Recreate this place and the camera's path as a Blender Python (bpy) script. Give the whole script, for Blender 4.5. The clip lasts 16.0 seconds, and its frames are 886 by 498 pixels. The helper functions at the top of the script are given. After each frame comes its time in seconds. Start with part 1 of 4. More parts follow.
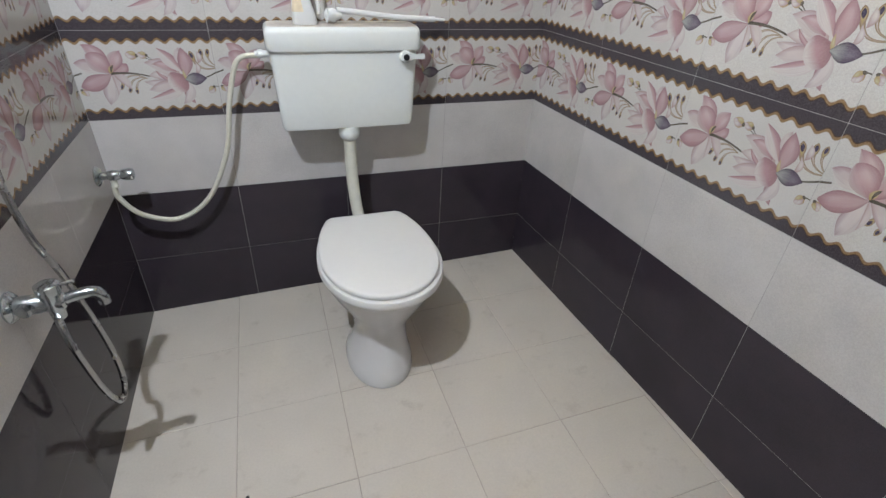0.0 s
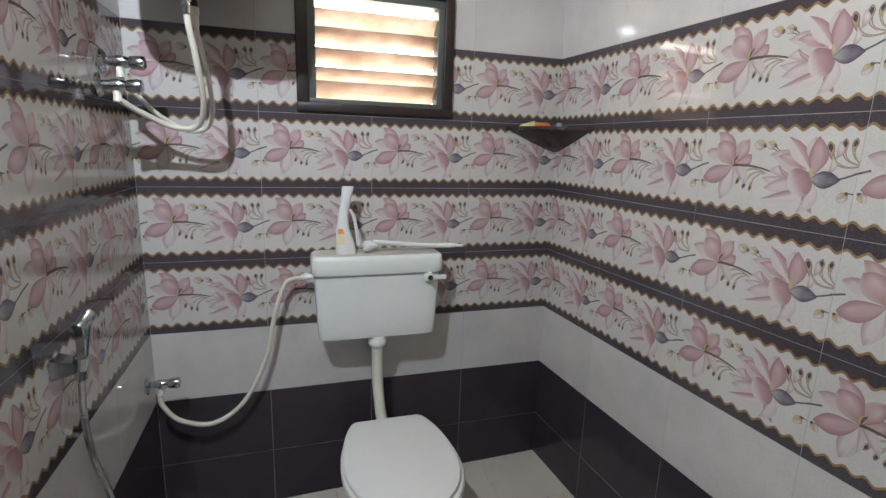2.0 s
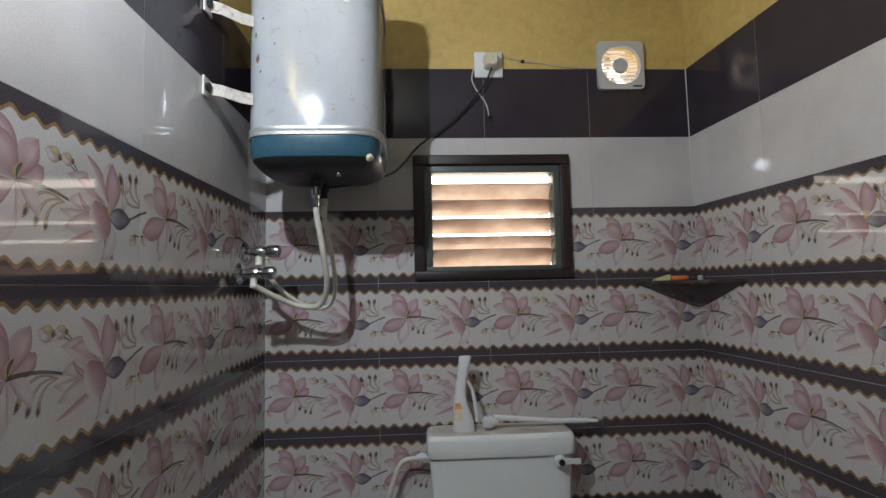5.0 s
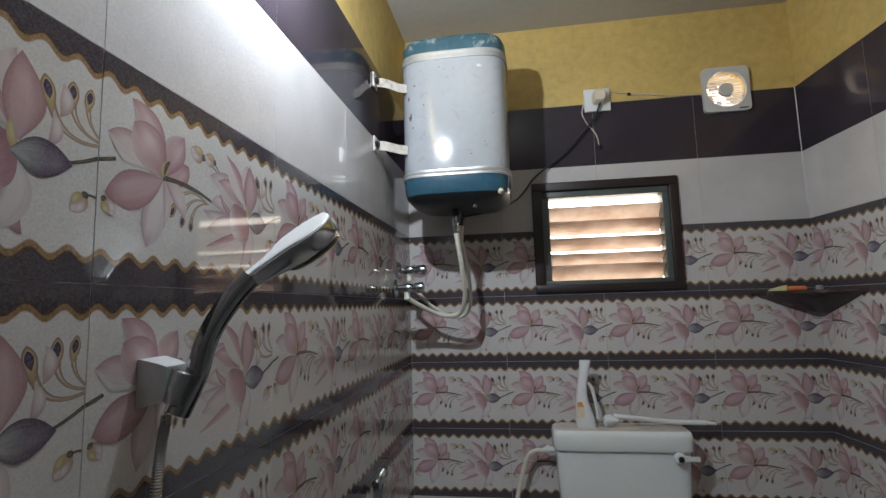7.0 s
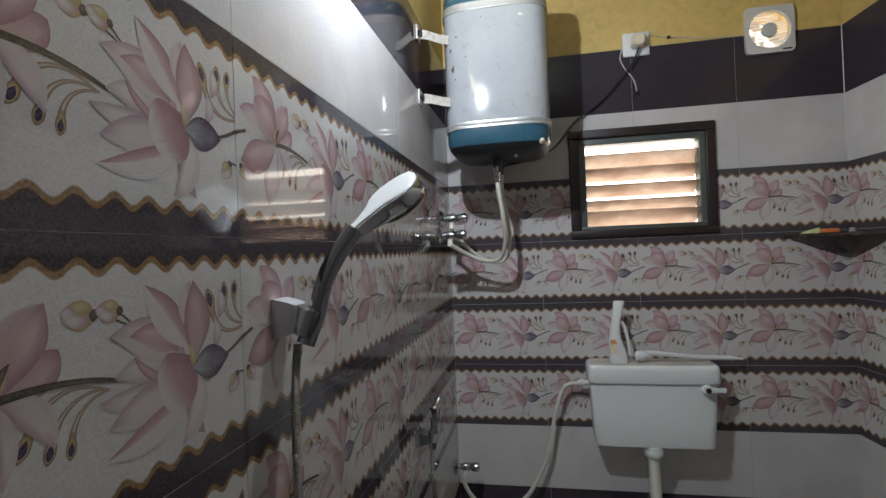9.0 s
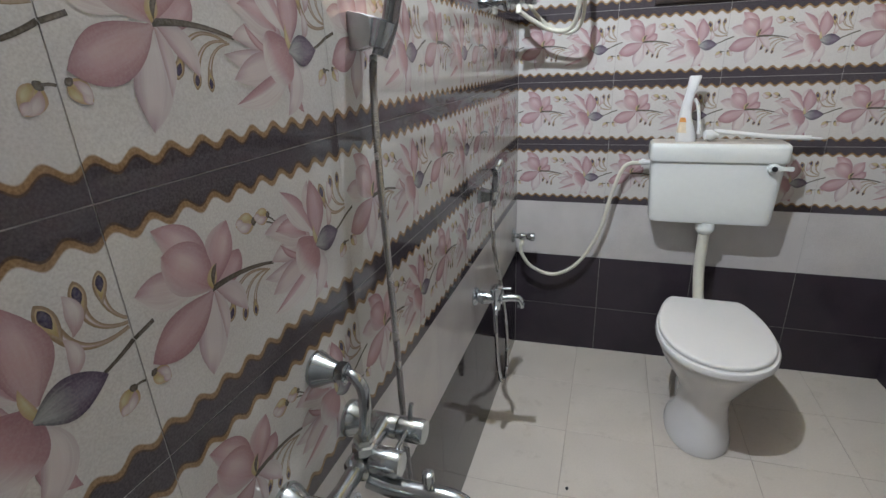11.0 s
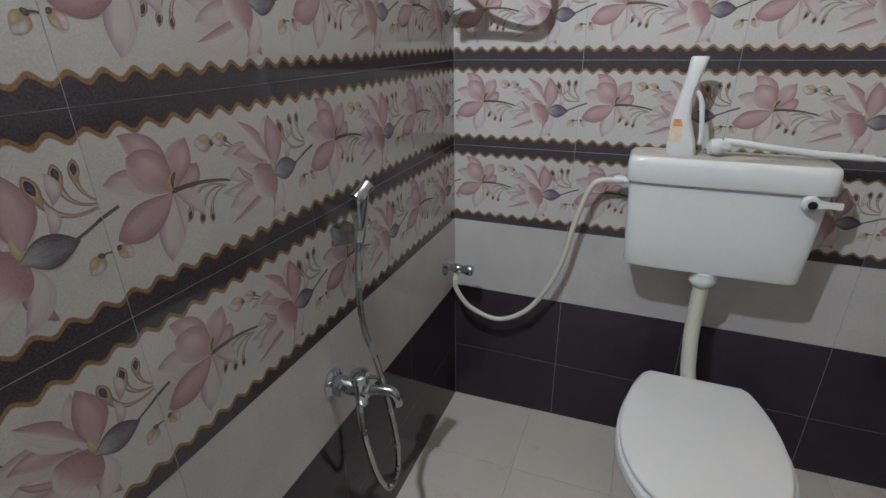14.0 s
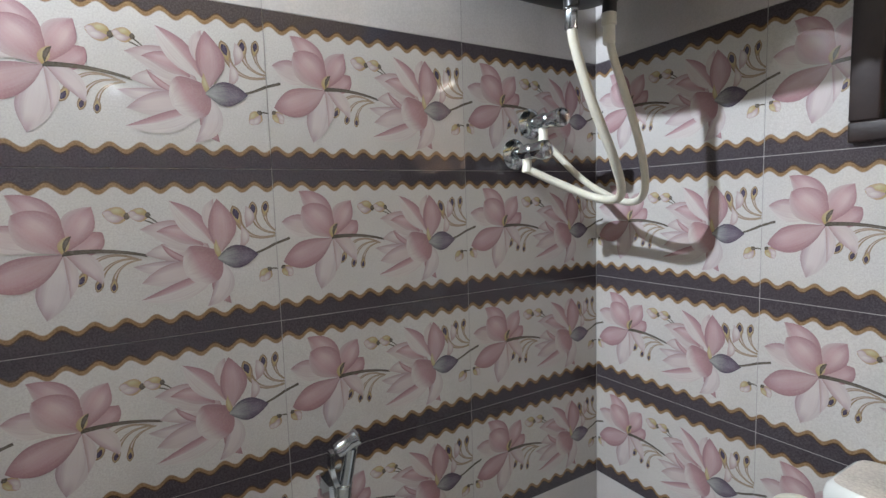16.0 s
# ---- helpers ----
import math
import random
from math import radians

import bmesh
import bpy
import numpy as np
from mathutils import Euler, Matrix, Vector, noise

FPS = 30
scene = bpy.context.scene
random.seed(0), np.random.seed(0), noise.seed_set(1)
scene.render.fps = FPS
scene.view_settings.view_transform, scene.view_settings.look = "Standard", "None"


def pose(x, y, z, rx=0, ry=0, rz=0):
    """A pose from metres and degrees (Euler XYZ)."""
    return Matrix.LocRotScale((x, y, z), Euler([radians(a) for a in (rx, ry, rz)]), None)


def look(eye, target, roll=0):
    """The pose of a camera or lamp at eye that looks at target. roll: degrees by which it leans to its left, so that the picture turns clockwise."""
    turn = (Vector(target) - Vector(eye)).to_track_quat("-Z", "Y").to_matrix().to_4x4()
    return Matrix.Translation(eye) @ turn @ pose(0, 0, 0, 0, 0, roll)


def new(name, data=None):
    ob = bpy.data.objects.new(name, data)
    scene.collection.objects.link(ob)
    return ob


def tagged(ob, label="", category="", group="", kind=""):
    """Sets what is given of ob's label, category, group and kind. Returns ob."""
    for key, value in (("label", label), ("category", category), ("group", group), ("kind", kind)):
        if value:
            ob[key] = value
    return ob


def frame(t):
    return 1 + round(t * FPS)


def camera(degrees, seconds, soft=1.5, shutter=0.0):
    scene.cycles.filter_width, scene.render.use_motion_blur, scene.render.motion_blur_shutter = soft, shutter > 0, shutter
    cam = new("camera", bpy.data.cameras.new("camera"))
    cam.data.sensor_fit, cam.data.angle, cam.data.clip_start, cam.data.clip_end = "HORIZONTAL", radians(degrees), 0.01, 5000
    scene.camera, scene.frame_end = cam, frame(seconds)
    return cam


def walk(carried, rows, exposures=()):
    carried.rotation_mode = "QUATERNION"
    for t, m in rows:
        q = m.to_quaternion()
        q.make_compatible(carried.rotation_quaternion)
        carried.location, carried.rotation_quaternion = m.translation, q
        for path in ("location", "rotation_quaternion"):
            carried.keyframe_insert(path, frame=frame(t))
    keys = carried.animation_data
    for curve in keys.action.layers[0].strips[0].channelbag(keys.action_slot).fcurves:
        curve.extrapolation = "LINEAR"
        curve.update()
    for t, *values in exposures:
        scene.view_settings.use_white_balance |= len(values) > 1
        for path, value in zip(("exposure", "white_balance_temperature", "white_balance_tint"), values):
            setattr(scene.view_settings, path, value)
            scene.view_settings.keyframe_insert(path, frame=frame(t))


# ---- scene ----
cam = camera(84.2, 16.0)
PATH = [
    (0, (0.518, -1.696, 1.256), (1.107, -0.109, 0.190), 3.13),
    (0.5, (0.490, -1.734, 1.316), (1.095, -0.080, 0.371), 2.82),
    (1, (0.462, -1.772, 1.364), (1.069, 0.010, 0.692), 2.62),
    (1.5, (0.446, -1.793, 1.377), (1.058, 0.045, 0.878), 2.39),
    (2, (0.463, -1.781, 1.409), (1.055, 0.083, 0.996), 1.85),
    (2.5, (0.475, -1.768, 1.426), (1.054, 0.123, 1.122), 1.26),
    (3, (0.476, -1.729, 1.450), (1.045, 0.182, 1.294), 1.08),
    (3.5, (0.502, -1.709, 1.473), (1.002, 0.226, 1.392), 0.68),
    (4, (0.509, -1.685, 1.482), (0.877, 0.281, 1.511), -0.18),
    (4.5, (0.513, -1.664, 1.477), (0.751, 0.319, 1.580), -0.86),
    (5, (0.508, -1.670, 1.487), (0.613, 0.321, 1.638), -1.23),
    (7.3, (0.382, -1.949, 1.467), (0.081, 0.014, 1.700), -1.55),
    (7.5, (0.331, -1.918, 1.477), (0.087, 0.055, 1.692), -1.99),
    (8, (0.347, -1.981, 1.471), (0.081, -0.006, 1.652), -2.12),
    (8.2, (0.347, -1.994, 1.478), (0.069, -0.018, 1.601), -1.88),
    (10.3, (0.378, -2.135, 1.403), (-0.208, -0.236, 1.178), -3.30),
    (10.5, (0.377, -2.143, 1.383), (-0.225, -0.273, 1.006), -3.17),
    (11, (0.377, -2.139, 1.342), (-0.234, -0.373, 0.633), -2.49),
    (11.5, (0.354, -2.141, 1.291), (-0.231, -0.474, 0.355), -2.94),
    (12, (0.345, -2.070, 1.287), (-0.220, -0.428, 0.297), -2.53),
    (12.5, (0.347, -1.955, 1.276), (-0.176, -0.284, 0.312), -1.86),
    (13, (0.341, -1.829, 1.281), (-0.130, -0.119, 0.357), -1.63),
    (13.5, (0.438, -1.635, 1.279), (-0.116, 0.075, 0.400), -1.15),
    (14, (0.551, -1.465, 1.310), (-0.141, 0.237, 0.520), -0.91),
    (14.5, (0.596, -1.330, 1.337), (-0.198, 0.396, 0.709), -0.08),
    (15, (0.668, -1.162, 1.401), (-0.399, 0.474, 0.968), -0.77),
    (15.5, (0.736, -1.018, 1.410), (-0.693, 0.355, 1.139), -1.84),
    (16, (0.831, -0.924, 1.437), (-0.883, 0.090, 1.250), -1.80),
]
# the clip's own exposure along the way: seconds, stops
STOPS = [(0, 0.65), (0.5, 0.5), (1, 0.3), (1.5, 0.2), (3.5, 0.0), (4.5, -0.35), (5, -0.75), (7.5, -0.75), (8, -0.75), (10.5, 0.05), (11, 0.42), (11.5, 0.38), (12.5, 0.45), (13, 0.25), (13.5, 0.15), (14.5, -0.1), (15.5, 0.08), (16, 0.45)]
walk(cam, [(t, look(eye, target, roll)) for t, eye, target, roll in PATH], STOPS)

# ---------------------------------------------------------------- light
world = bpy.data.worlds.new("world")
scene.world = world
world.use_nodes = True
wn = world.node_tree
sky = wn.nodes.new("ShaderNodeTexSky")
sky.sky_type = "NISHITA"
sky.sun_disc = False
sky.sun_elevation = radians(50)
sky.sun_rotation = radians(0)
wn.links.new(sky.outputs[0], wn.nodes["Background"].inputs[0])
wn.nodes["Background"].inputs[1].default_value = 0.1
BULB = Vector((0.085, -1.22, 2.23))
bulb_light = bpy.data.lights.new("bulb_light", "POINT")
bulb_light.energy, bulb_light.shadow_soft_size, bulb_light.color = 62.0, 0.014, (0.89, 0.98, 1.10)
new("bulb_light", bulb_light).location = BULB

# room sizes
XL, XR, YB, YF, ZC = 0.0, 1.487, 0.0, -2.625, 2.59
TW, TH = 0.375, 0.25
FLOOR_M = pose(0, 0, 0.02, 0, -1.6, 0)


def floor_z(x):
    return 0.02 + x * math.tan(radians(1.6))


# ---------------------------------------------------------------- materials
def nodes_of(name):
    m = bpy.data.materials.new(name)
    m.use_nodes = True
    nt = m.node_tree
    return m, nt, nt.nodes["Principled BSDF"]


def add(nt, kind, ins=None, operation="", data_type=""):
    n = nt.nodes.new(kind)
    if operation:
        n.operation = operation
    if data_type:
        n.data_type = data_type
    for k, v in (ins or {}).items():
        if isinstance(v, bpy.types.NodeSocket):
            nt.links.new(v, n.inputs[k])
        else:
            n.inputs[k].default_value = v
    return n


def math_node(nt, op, a, b=0.0, c=0.0, clamp=False):
    n = add(nt, "ShaderNodeMath", {0: a, 1: b, 2: c}, operation=op)
    n.use_clamp = clamp
    return n.outputs[0]


def mixcol(nt, fac, a, b):
    n = add(nt, "ShaderNodeMix", data_type="RGBA")
    for sock, v in ((n.inputs[0], fac), (n.inputs[6], a), (n.inputs[7], b)):
        if isinstance(v, bpy.types.NodeSocket):
            nt.links.new(v, sock)
        else:
            sock.default_value = v if isinstance(v, float) else (*v, 1.0)[:4]
    return n.outputs[2]


def noise(nt, vec, scale, detail=3.0, rough=0.55):
    return add(nt, "ShaderNodeTexNoise", {"Vector": vec, "Scale": scale, "Detail": detail, "Roughness": rough}).outputs["Fac"]


def ramp(nt, fac, lo, hi):
    return add(nt, "ShaderNodeMapRange", {"Value": fac, "From Min": lo, "From Max": hi}).outputs[0]


def spread(nt):
    """Object coordinates, shifted from object to object."""
    tc = add(nt, "ShaderNodeTexCoord")
    oi = add(nt, "ShaderNodeObjectInfo")
    sh = math_node(nt, "MULTIPLY", oi.outputs["Random"], 17.0)
    return add(nt, "ShaderNodeVectorMath", {0: tc.outputs["Object"], 1: sh}, operation="ADD").outputs[0], oi.outputs["Random"]


def bump(nt, bsdf, height, strength, dist):
    b = add(nt, "ShaderNodeBump", {"Height": height, "Strength": strength, "Distance": dist})
    nt.links.new(b.outputs[0], bsdf.inputs["Normal"])


def surface(name, colour, rough=0.4, metal=0.0, grain=60.0, blotch=4.0, vary=0.12, stain=None, stain_amount=0.0, relief=0.1, relief_scale=120.0, rough_vary=0.1, coat=0.0):
    m, nt, b = nodes_of(name)
    vec, rnd = spread(nt)
    n1, n2 = noise(nt, vec, grain), noise(nt, vec, blotch, 4.0)
    k = math_node(nt, "ADD", math_node(nt, "MULTIPLY", n1, 0.5), math_node(nt, "MULTIPLY", n2, 0.5))
    dark = tuple(c * (1 - vary) for c in colour)
    light = tuple(min(1.0, c * (1 + vary)) for c in colour)
    col = mixcol(nt, ramp(nt, k, 0.35, 0.65), dark, light)
    if stain:
        s = ramp(nt, noise(nt, vec, blotch * 2.3, 6.0, 0.7), 0.62 - 0.1 * stain_amount, 0.74)
        col = mixcol(nt, math_node(nt, "MULTIPLY", s, min(1.0, stain_amount)), col, stain)
    nt.links.new(col, b.inputs["Base Color"])
    r = math_node(nt, "ADD", math_node(nt, "MULTIPLY", n2, 2 * rough_vary), rough - rough_vary, clamp=True)
    nt.links.new(r, b.inputs["Roughness"])
    b.inputs["Metallic"].default_value = metal
    b.inputs["Coat Weight"].default_value = coat
    if relief:
        bump(nt, b, noise(nt, vec, relief_scale, 3.0), relief, 0.002)
    return m


GRAPHITE = (0.0385, 0.0308, 0.0395)
m_dark_tile = surface("dark_tile", GRAPHITE, 0.075, grain=500, blotch=5, vary=0.22, relief=0.012, relief_scale=40, rough_vary=0.025)
m_dark_tile.node_tree.nodes["Principled BSDF"].inputs["Specular IOR Level"].default_value = 0.3
m_pale_tile = surface("pale_tile", (0.505, 0.485, 0.474), 0.06, grain=300, blotch=7, vary=0.11, relief=0.02, relief_scale=30, rough_vary=0.02)
m_floor_tile = surface("floor_tile", (0.535, 0.488, 0.432), 0.38, grain=180, blotch=5, vary=0.06, stain=(0.33, 0.285, 0.235), stain_amount=0.45, relief=0.05, relief_scale=60)
m_grout = surface("grout", (0.31, 0.297, 0.288), 0.8, grain=200, blotch=9, vary=0.2, relief=0.2)
m_floor_grout = surface("floor_grout", (0.38, 0.335, 0.285), 0.8, grain=200, blotch=9, vary=0.3, relief=0.2)
m_yellow = surface("yellow_paint", (0.535, 0.385, 0.125), 0.6, grain=30, blotch=3, vary=0.16, stain=(0.402, 0.288, 0.087), stain_amount=0.5, relief=0.25, relief_scale=35)
m_ceiling = surface("ceiling_paint", (0.468, 0.445, 0.390), 0.75, grain=40, blotch=2, vary=0.06, relief=0.15)
# for the unseen front wall: kept dark so that little light bounces back
m_unseen_wall = surface("unseen_wall_dark", (0.16, 0.15, 0.14), 0.6, grain=40, blotch=2, vary=0.06, relief=0.1)
m_porcelain = surface("porcelain", (0.675, 0.665, 0.662), 0.1, grain=20, blotch=3, vary=0.015, relief=0.0, rough_vary=0.03, coat=0.3)
m_seat = surface("seat_plastic", (0.665, 0.655, 0.640), 0.28, grain=60, blotch=4, vary=0.015, relief=0.0, rough_vary=0.02)
m_cistern = surface("cistern_plastic", (0.705, 0.733, 0.715), 0.2, grain=60, blotch=3, vary=0.02, stain=(0.543, 0.524, 0.452), stain_amount=0.15, relief=0.01, rough_vary=0.05)
m_dust = surface("dusty_plastic", (0.47, 0.43, 0.38), 0.7, grain=260, blotch=14, vary=0.25, stain=(0.62, 0.60, 0.55), stain_amount=0.4, relief=0.3, relief_scale=400)
m_pvc = surface("cream_pvc", (0.612, 0.603, 0.524), 0.35, grain=60, blotch=8, vary=0.05, stain=(0.437, 0.402, 0.315), stain_amount=0.25, relief=0.02)
m_hose = surface("hose_plastic", (0.594, 0.577, 0.489), 0.35, grain=90, blotch=12, vary=0.07, stain=(0.402, 0.367, 0.288), stain_amount=0.3, relief=0.03)
m_white = surface("white_plastic", (0.681, 0.690, 0.685), 0.3, grain=60, blotch=6, vary=0.03, relief=0.01)
m_chrome = surface("chrome", (0.50, 0.535, 0.555), 0.18, metal=1.0, grain=80, blotch=14, vary=0.12, stain=(0.30, 0.32, 0.32), stain_amount=0.5, relief=0.0, rough_vary=0.07)
m_dark_chrome = surface("dark_chrome", (0.27, 0.28, 0.29), 0.10, metal=1.0, grain=80, blotch=14, vary=0.12, relief=0.0, rough_vary=0.04)
m_steel_hose = surface("steel_hose", (0.42, 0.42, 0.42), 0.25, metal=1.0, grain=200, blotch=20, vary=0.15, relief=0.0)
m_satin = surface("satin_plastic", (0.40, 0.41, 0.405), 0.35, grain=60, blotch=6, vary=0.03, relief=0.01)
m_satin_metal = surface("satin_metal", (0.55, 0.57, 0.58), 0.30, metal=0.6, grain=80, blotch=12, vary=0.08, relief=0.0, rough_vary=0.06)
m_black = surface("black_plastic", (0.012, 0.012, 0.013), 0.4, grain=80, blotch=10, vary=0.15, relief=0.02)
m_teal = surface("teal_enamel", (0.024, 0.074, 0.108), 0.22, grain=60, blotch=5, vary=0.15, relief=0.02, rough_vary=0.05)
m_teal_worn = surface("worn_teal_enamel", (0.030, 0.080, 0.105), 0.3, grain=60, blotch=9, vary=0.2, stain=(0.62, 0.62, 0.58), stain_amount=0.9, relief=0.04)
m_enamel = surface("white_enamel", (0.310, 0.325, 0.338), 0.085, grain=40, blotch=15, vary=0.04, stain=(0.150, 0.088, 0.055), stain_amount=0.42, relief=0.01, rough_vary=0.03)
m_band = surface("silver_band", (0.40, 0.40, 0.385), 0.35, metal=0.5, grain=60, blotch=9, vary=0.1, relief=0.02)
m_underside = surface("dark_underside", (0.009, 0.012, 0.014), 0.45, grain=60, blotch=6, vary=0.2, relief=0.05)
m_bracket = surface("painted_steel", (0.50, 0.47, 0.42), 0.4, grain=80, blotch=22, vary=0.15, stain=(0.20, 0.09, 0.045), stain_amount=1.0, relief=0.05)
m_rust = surface("rusty_steel", (0.12, 0.075, 0.05), 0.7, grain=200, blotch=40, vary=0.35, relief=0.2)
m_wood = surface("dark_brown_wood", (0.020, 0.011, 0.010), 0.45, grain=40, blotch=6, vary=0.3, relief=0.2, relief_scale=70)
m_green_frame = surface("dark_green_paint", (0.076, 0.088, 0.080), 0.4, grain=50, blotch=5, vary=0.15, relief=0.08)
m_plug = surface("cream_plug_plastic", (0.62, 0.55, 0.42), 0.35, grain=60, blotch=8, vary=0.04, relief=0.0)
m_stone = surface("dark_brown_stone", (0.040, 0.025, 0.022), 0.25, grain=220, blotch=14, vary=0.5, relief=0.05)
m_orange = surface("orange_soap", (0.70, 0.18, 0.05), 0.4, grain=80, blotch=10, vary=0.08, relief=0.02)
m_lime = surface("lime_paper", (0.55, 0.58, 0.28), 0.5, grain=80, blotch=10, vary=0.08, relief=0.02)
m_label = surface("amber_label", (0.72, 0.33, 0.10), 0.35, grain=80, blotch=20, vary=0.25, relief=0.0)
m_label_pale = surface("pale_label", (0.72, 0.62, 0.46), 0.35, grain=80, blotch=20, vary=0.1, relief=0.0)
m_fan = surface("fan_plastic", (0.515, 0.515, 0.491), 0.35, grain=60, blotch=6, vary=0.04, relief=0.01)
m_matte_black = surface("matte_black", (0.01, 0.01, 0.01), 0.9, relief=0.2)


def glass_louvre(name, low, high):
    m, nt, b = nodes_of(name)
    vec, rnd = spread(nt)
    out = nt.nodes["Material Output"]
    k = ramp(nt, noise(nt, vec, 9.0, 5.0), 0.35, 0.7)
    col = mixcol(nt, k, low, high)
    tr = add(nt, "ShaderNodeBsdfTranslucent", {"Color": col})
    b.inputs["Roughness"].default_value = 0.3
    nt.links.new(mixcol(nt, 0.5, (0.42, 0.30, 0.22), col), b.inputs["Base Color"])
    mx = add(nt, "ShaderNodeMixShader", {0: 0.75, 1: b.outputs[0], 2: tr.outputs[0]})
    nt.links.new(mx.outputs[0], out.inputs[0])
    return m


def glow(name, colour, strength):
    m, nt, b = nodes_of(name)
    tc = add(nt, "ShaderNodeTexCoord")
    k = noise(nt, tc.outputs["Object"], 1.3, 3.0)
    col = mixcol(nt, ramp(nt, k, 0.3, 0.7), tuple(c * 0.8 for c in colour), colour)
    e = add(nt, "ShaderNodeEmission", {"Color": col, "Strength": strength})
    nt.links.new(e.outputs[0], nt.nodes["Material Output"].inputs[0])
    return m


m_louvre = glass_louvre("stained_frosted_glass", (0.52, 0.43, 0.37), (0.82, 0.76, 0.71))
m_flap = glass_louvre("pale_translucent_plastic", (0.86, 0.85, 0.84), (0.94, 0.94, 0.94))
m_outside = glow("bright_daylight_outside", (1.0, 0.87, 0.74), 10.0)
m_bulb = glow("lit_bulb", (1.0, 0.97, 0.92), 8.0)


def printed_base():
    """Glazed tile: pale field, dark bands top and bottom with a wavy gold edge."""
    m, nt, b = nodes_of("printed_glaze")
    vec, rnd = spread(nt)
    uv = add(nt, "ShaderNodeSeparateXYZ", {0: add(nt, "ShaderNodeUVMap").outputs[0]})
    u, v = uv.outputs[0], uv.outputs[1]
    wave = math_node(nt, "MULTIPLY", math_node(nt, "SINE", math_node(nt, "MULTIPLY", u, 2 * math.pi * 10)), 0.021)
    # distance into the field from the nearer long edge, less the wave
    low = math_node(nt, "MINIMUM", v, math_node(nt, "SUBTRACT", 1.0, v))
    flip = math_node(nt, "SIGN", math_node(nt, "SUBTRACT", v, 0.5))
    d = math_node(nt, "ADD", math_node(nt, "ADD", low, math_node(nt, "MULTIPLY", wave, flip)), -0.110)
    grain = noise(nt, vec, 420.0, 2.0)
    blotch = noise(nt, vec, 14.0, 4.0)
    field = mixcol(nt, ramp(nt, grain, 0.3, 0.7), (0.468, 0.452, 0.433), (0.569, 0.558, 0.538))
    field = mixcol(nt, math_node(nt, "MULTIPLY", ramp(nt, blotch, 0.4, 0.75), 0.35), field, (0.421, 0.406, 0.382))
    band = mixcol(nt, ramp(nt, grain, 0.3, 0.7), (0.042, 0.035, 0.040), (0.086, 0.074, 0.083))
    gold = mixcol(nt, ramp(nt, grain, 0.3, 0.7), (0.190, 0.114, 0.056), (0.305, 0.200, 0.112))
    shade = mixcol(nt, ramp(nt, grain, 0.3, 0.7), (0.05, 0.033, 0.025), (0.11, 0.07, 0.045))
    col = mixcol(nt, ramp(nt, d, 0.013, 0.021), gold, field)
    col = mixcol(nt, ramp(nt, d, -0.011, -0.006), shade, col)
    col = mixcol(nt, ramp(nt, d, -0.020, -0.016), band, col)
    nt.links.new(col, b.inputs["Base Color"])
    b.inputs["Roughness"].default_value = 0.045
    bump(nt, b, noise(nt, vec, 30.0), 0.02, 0.002)
    return m


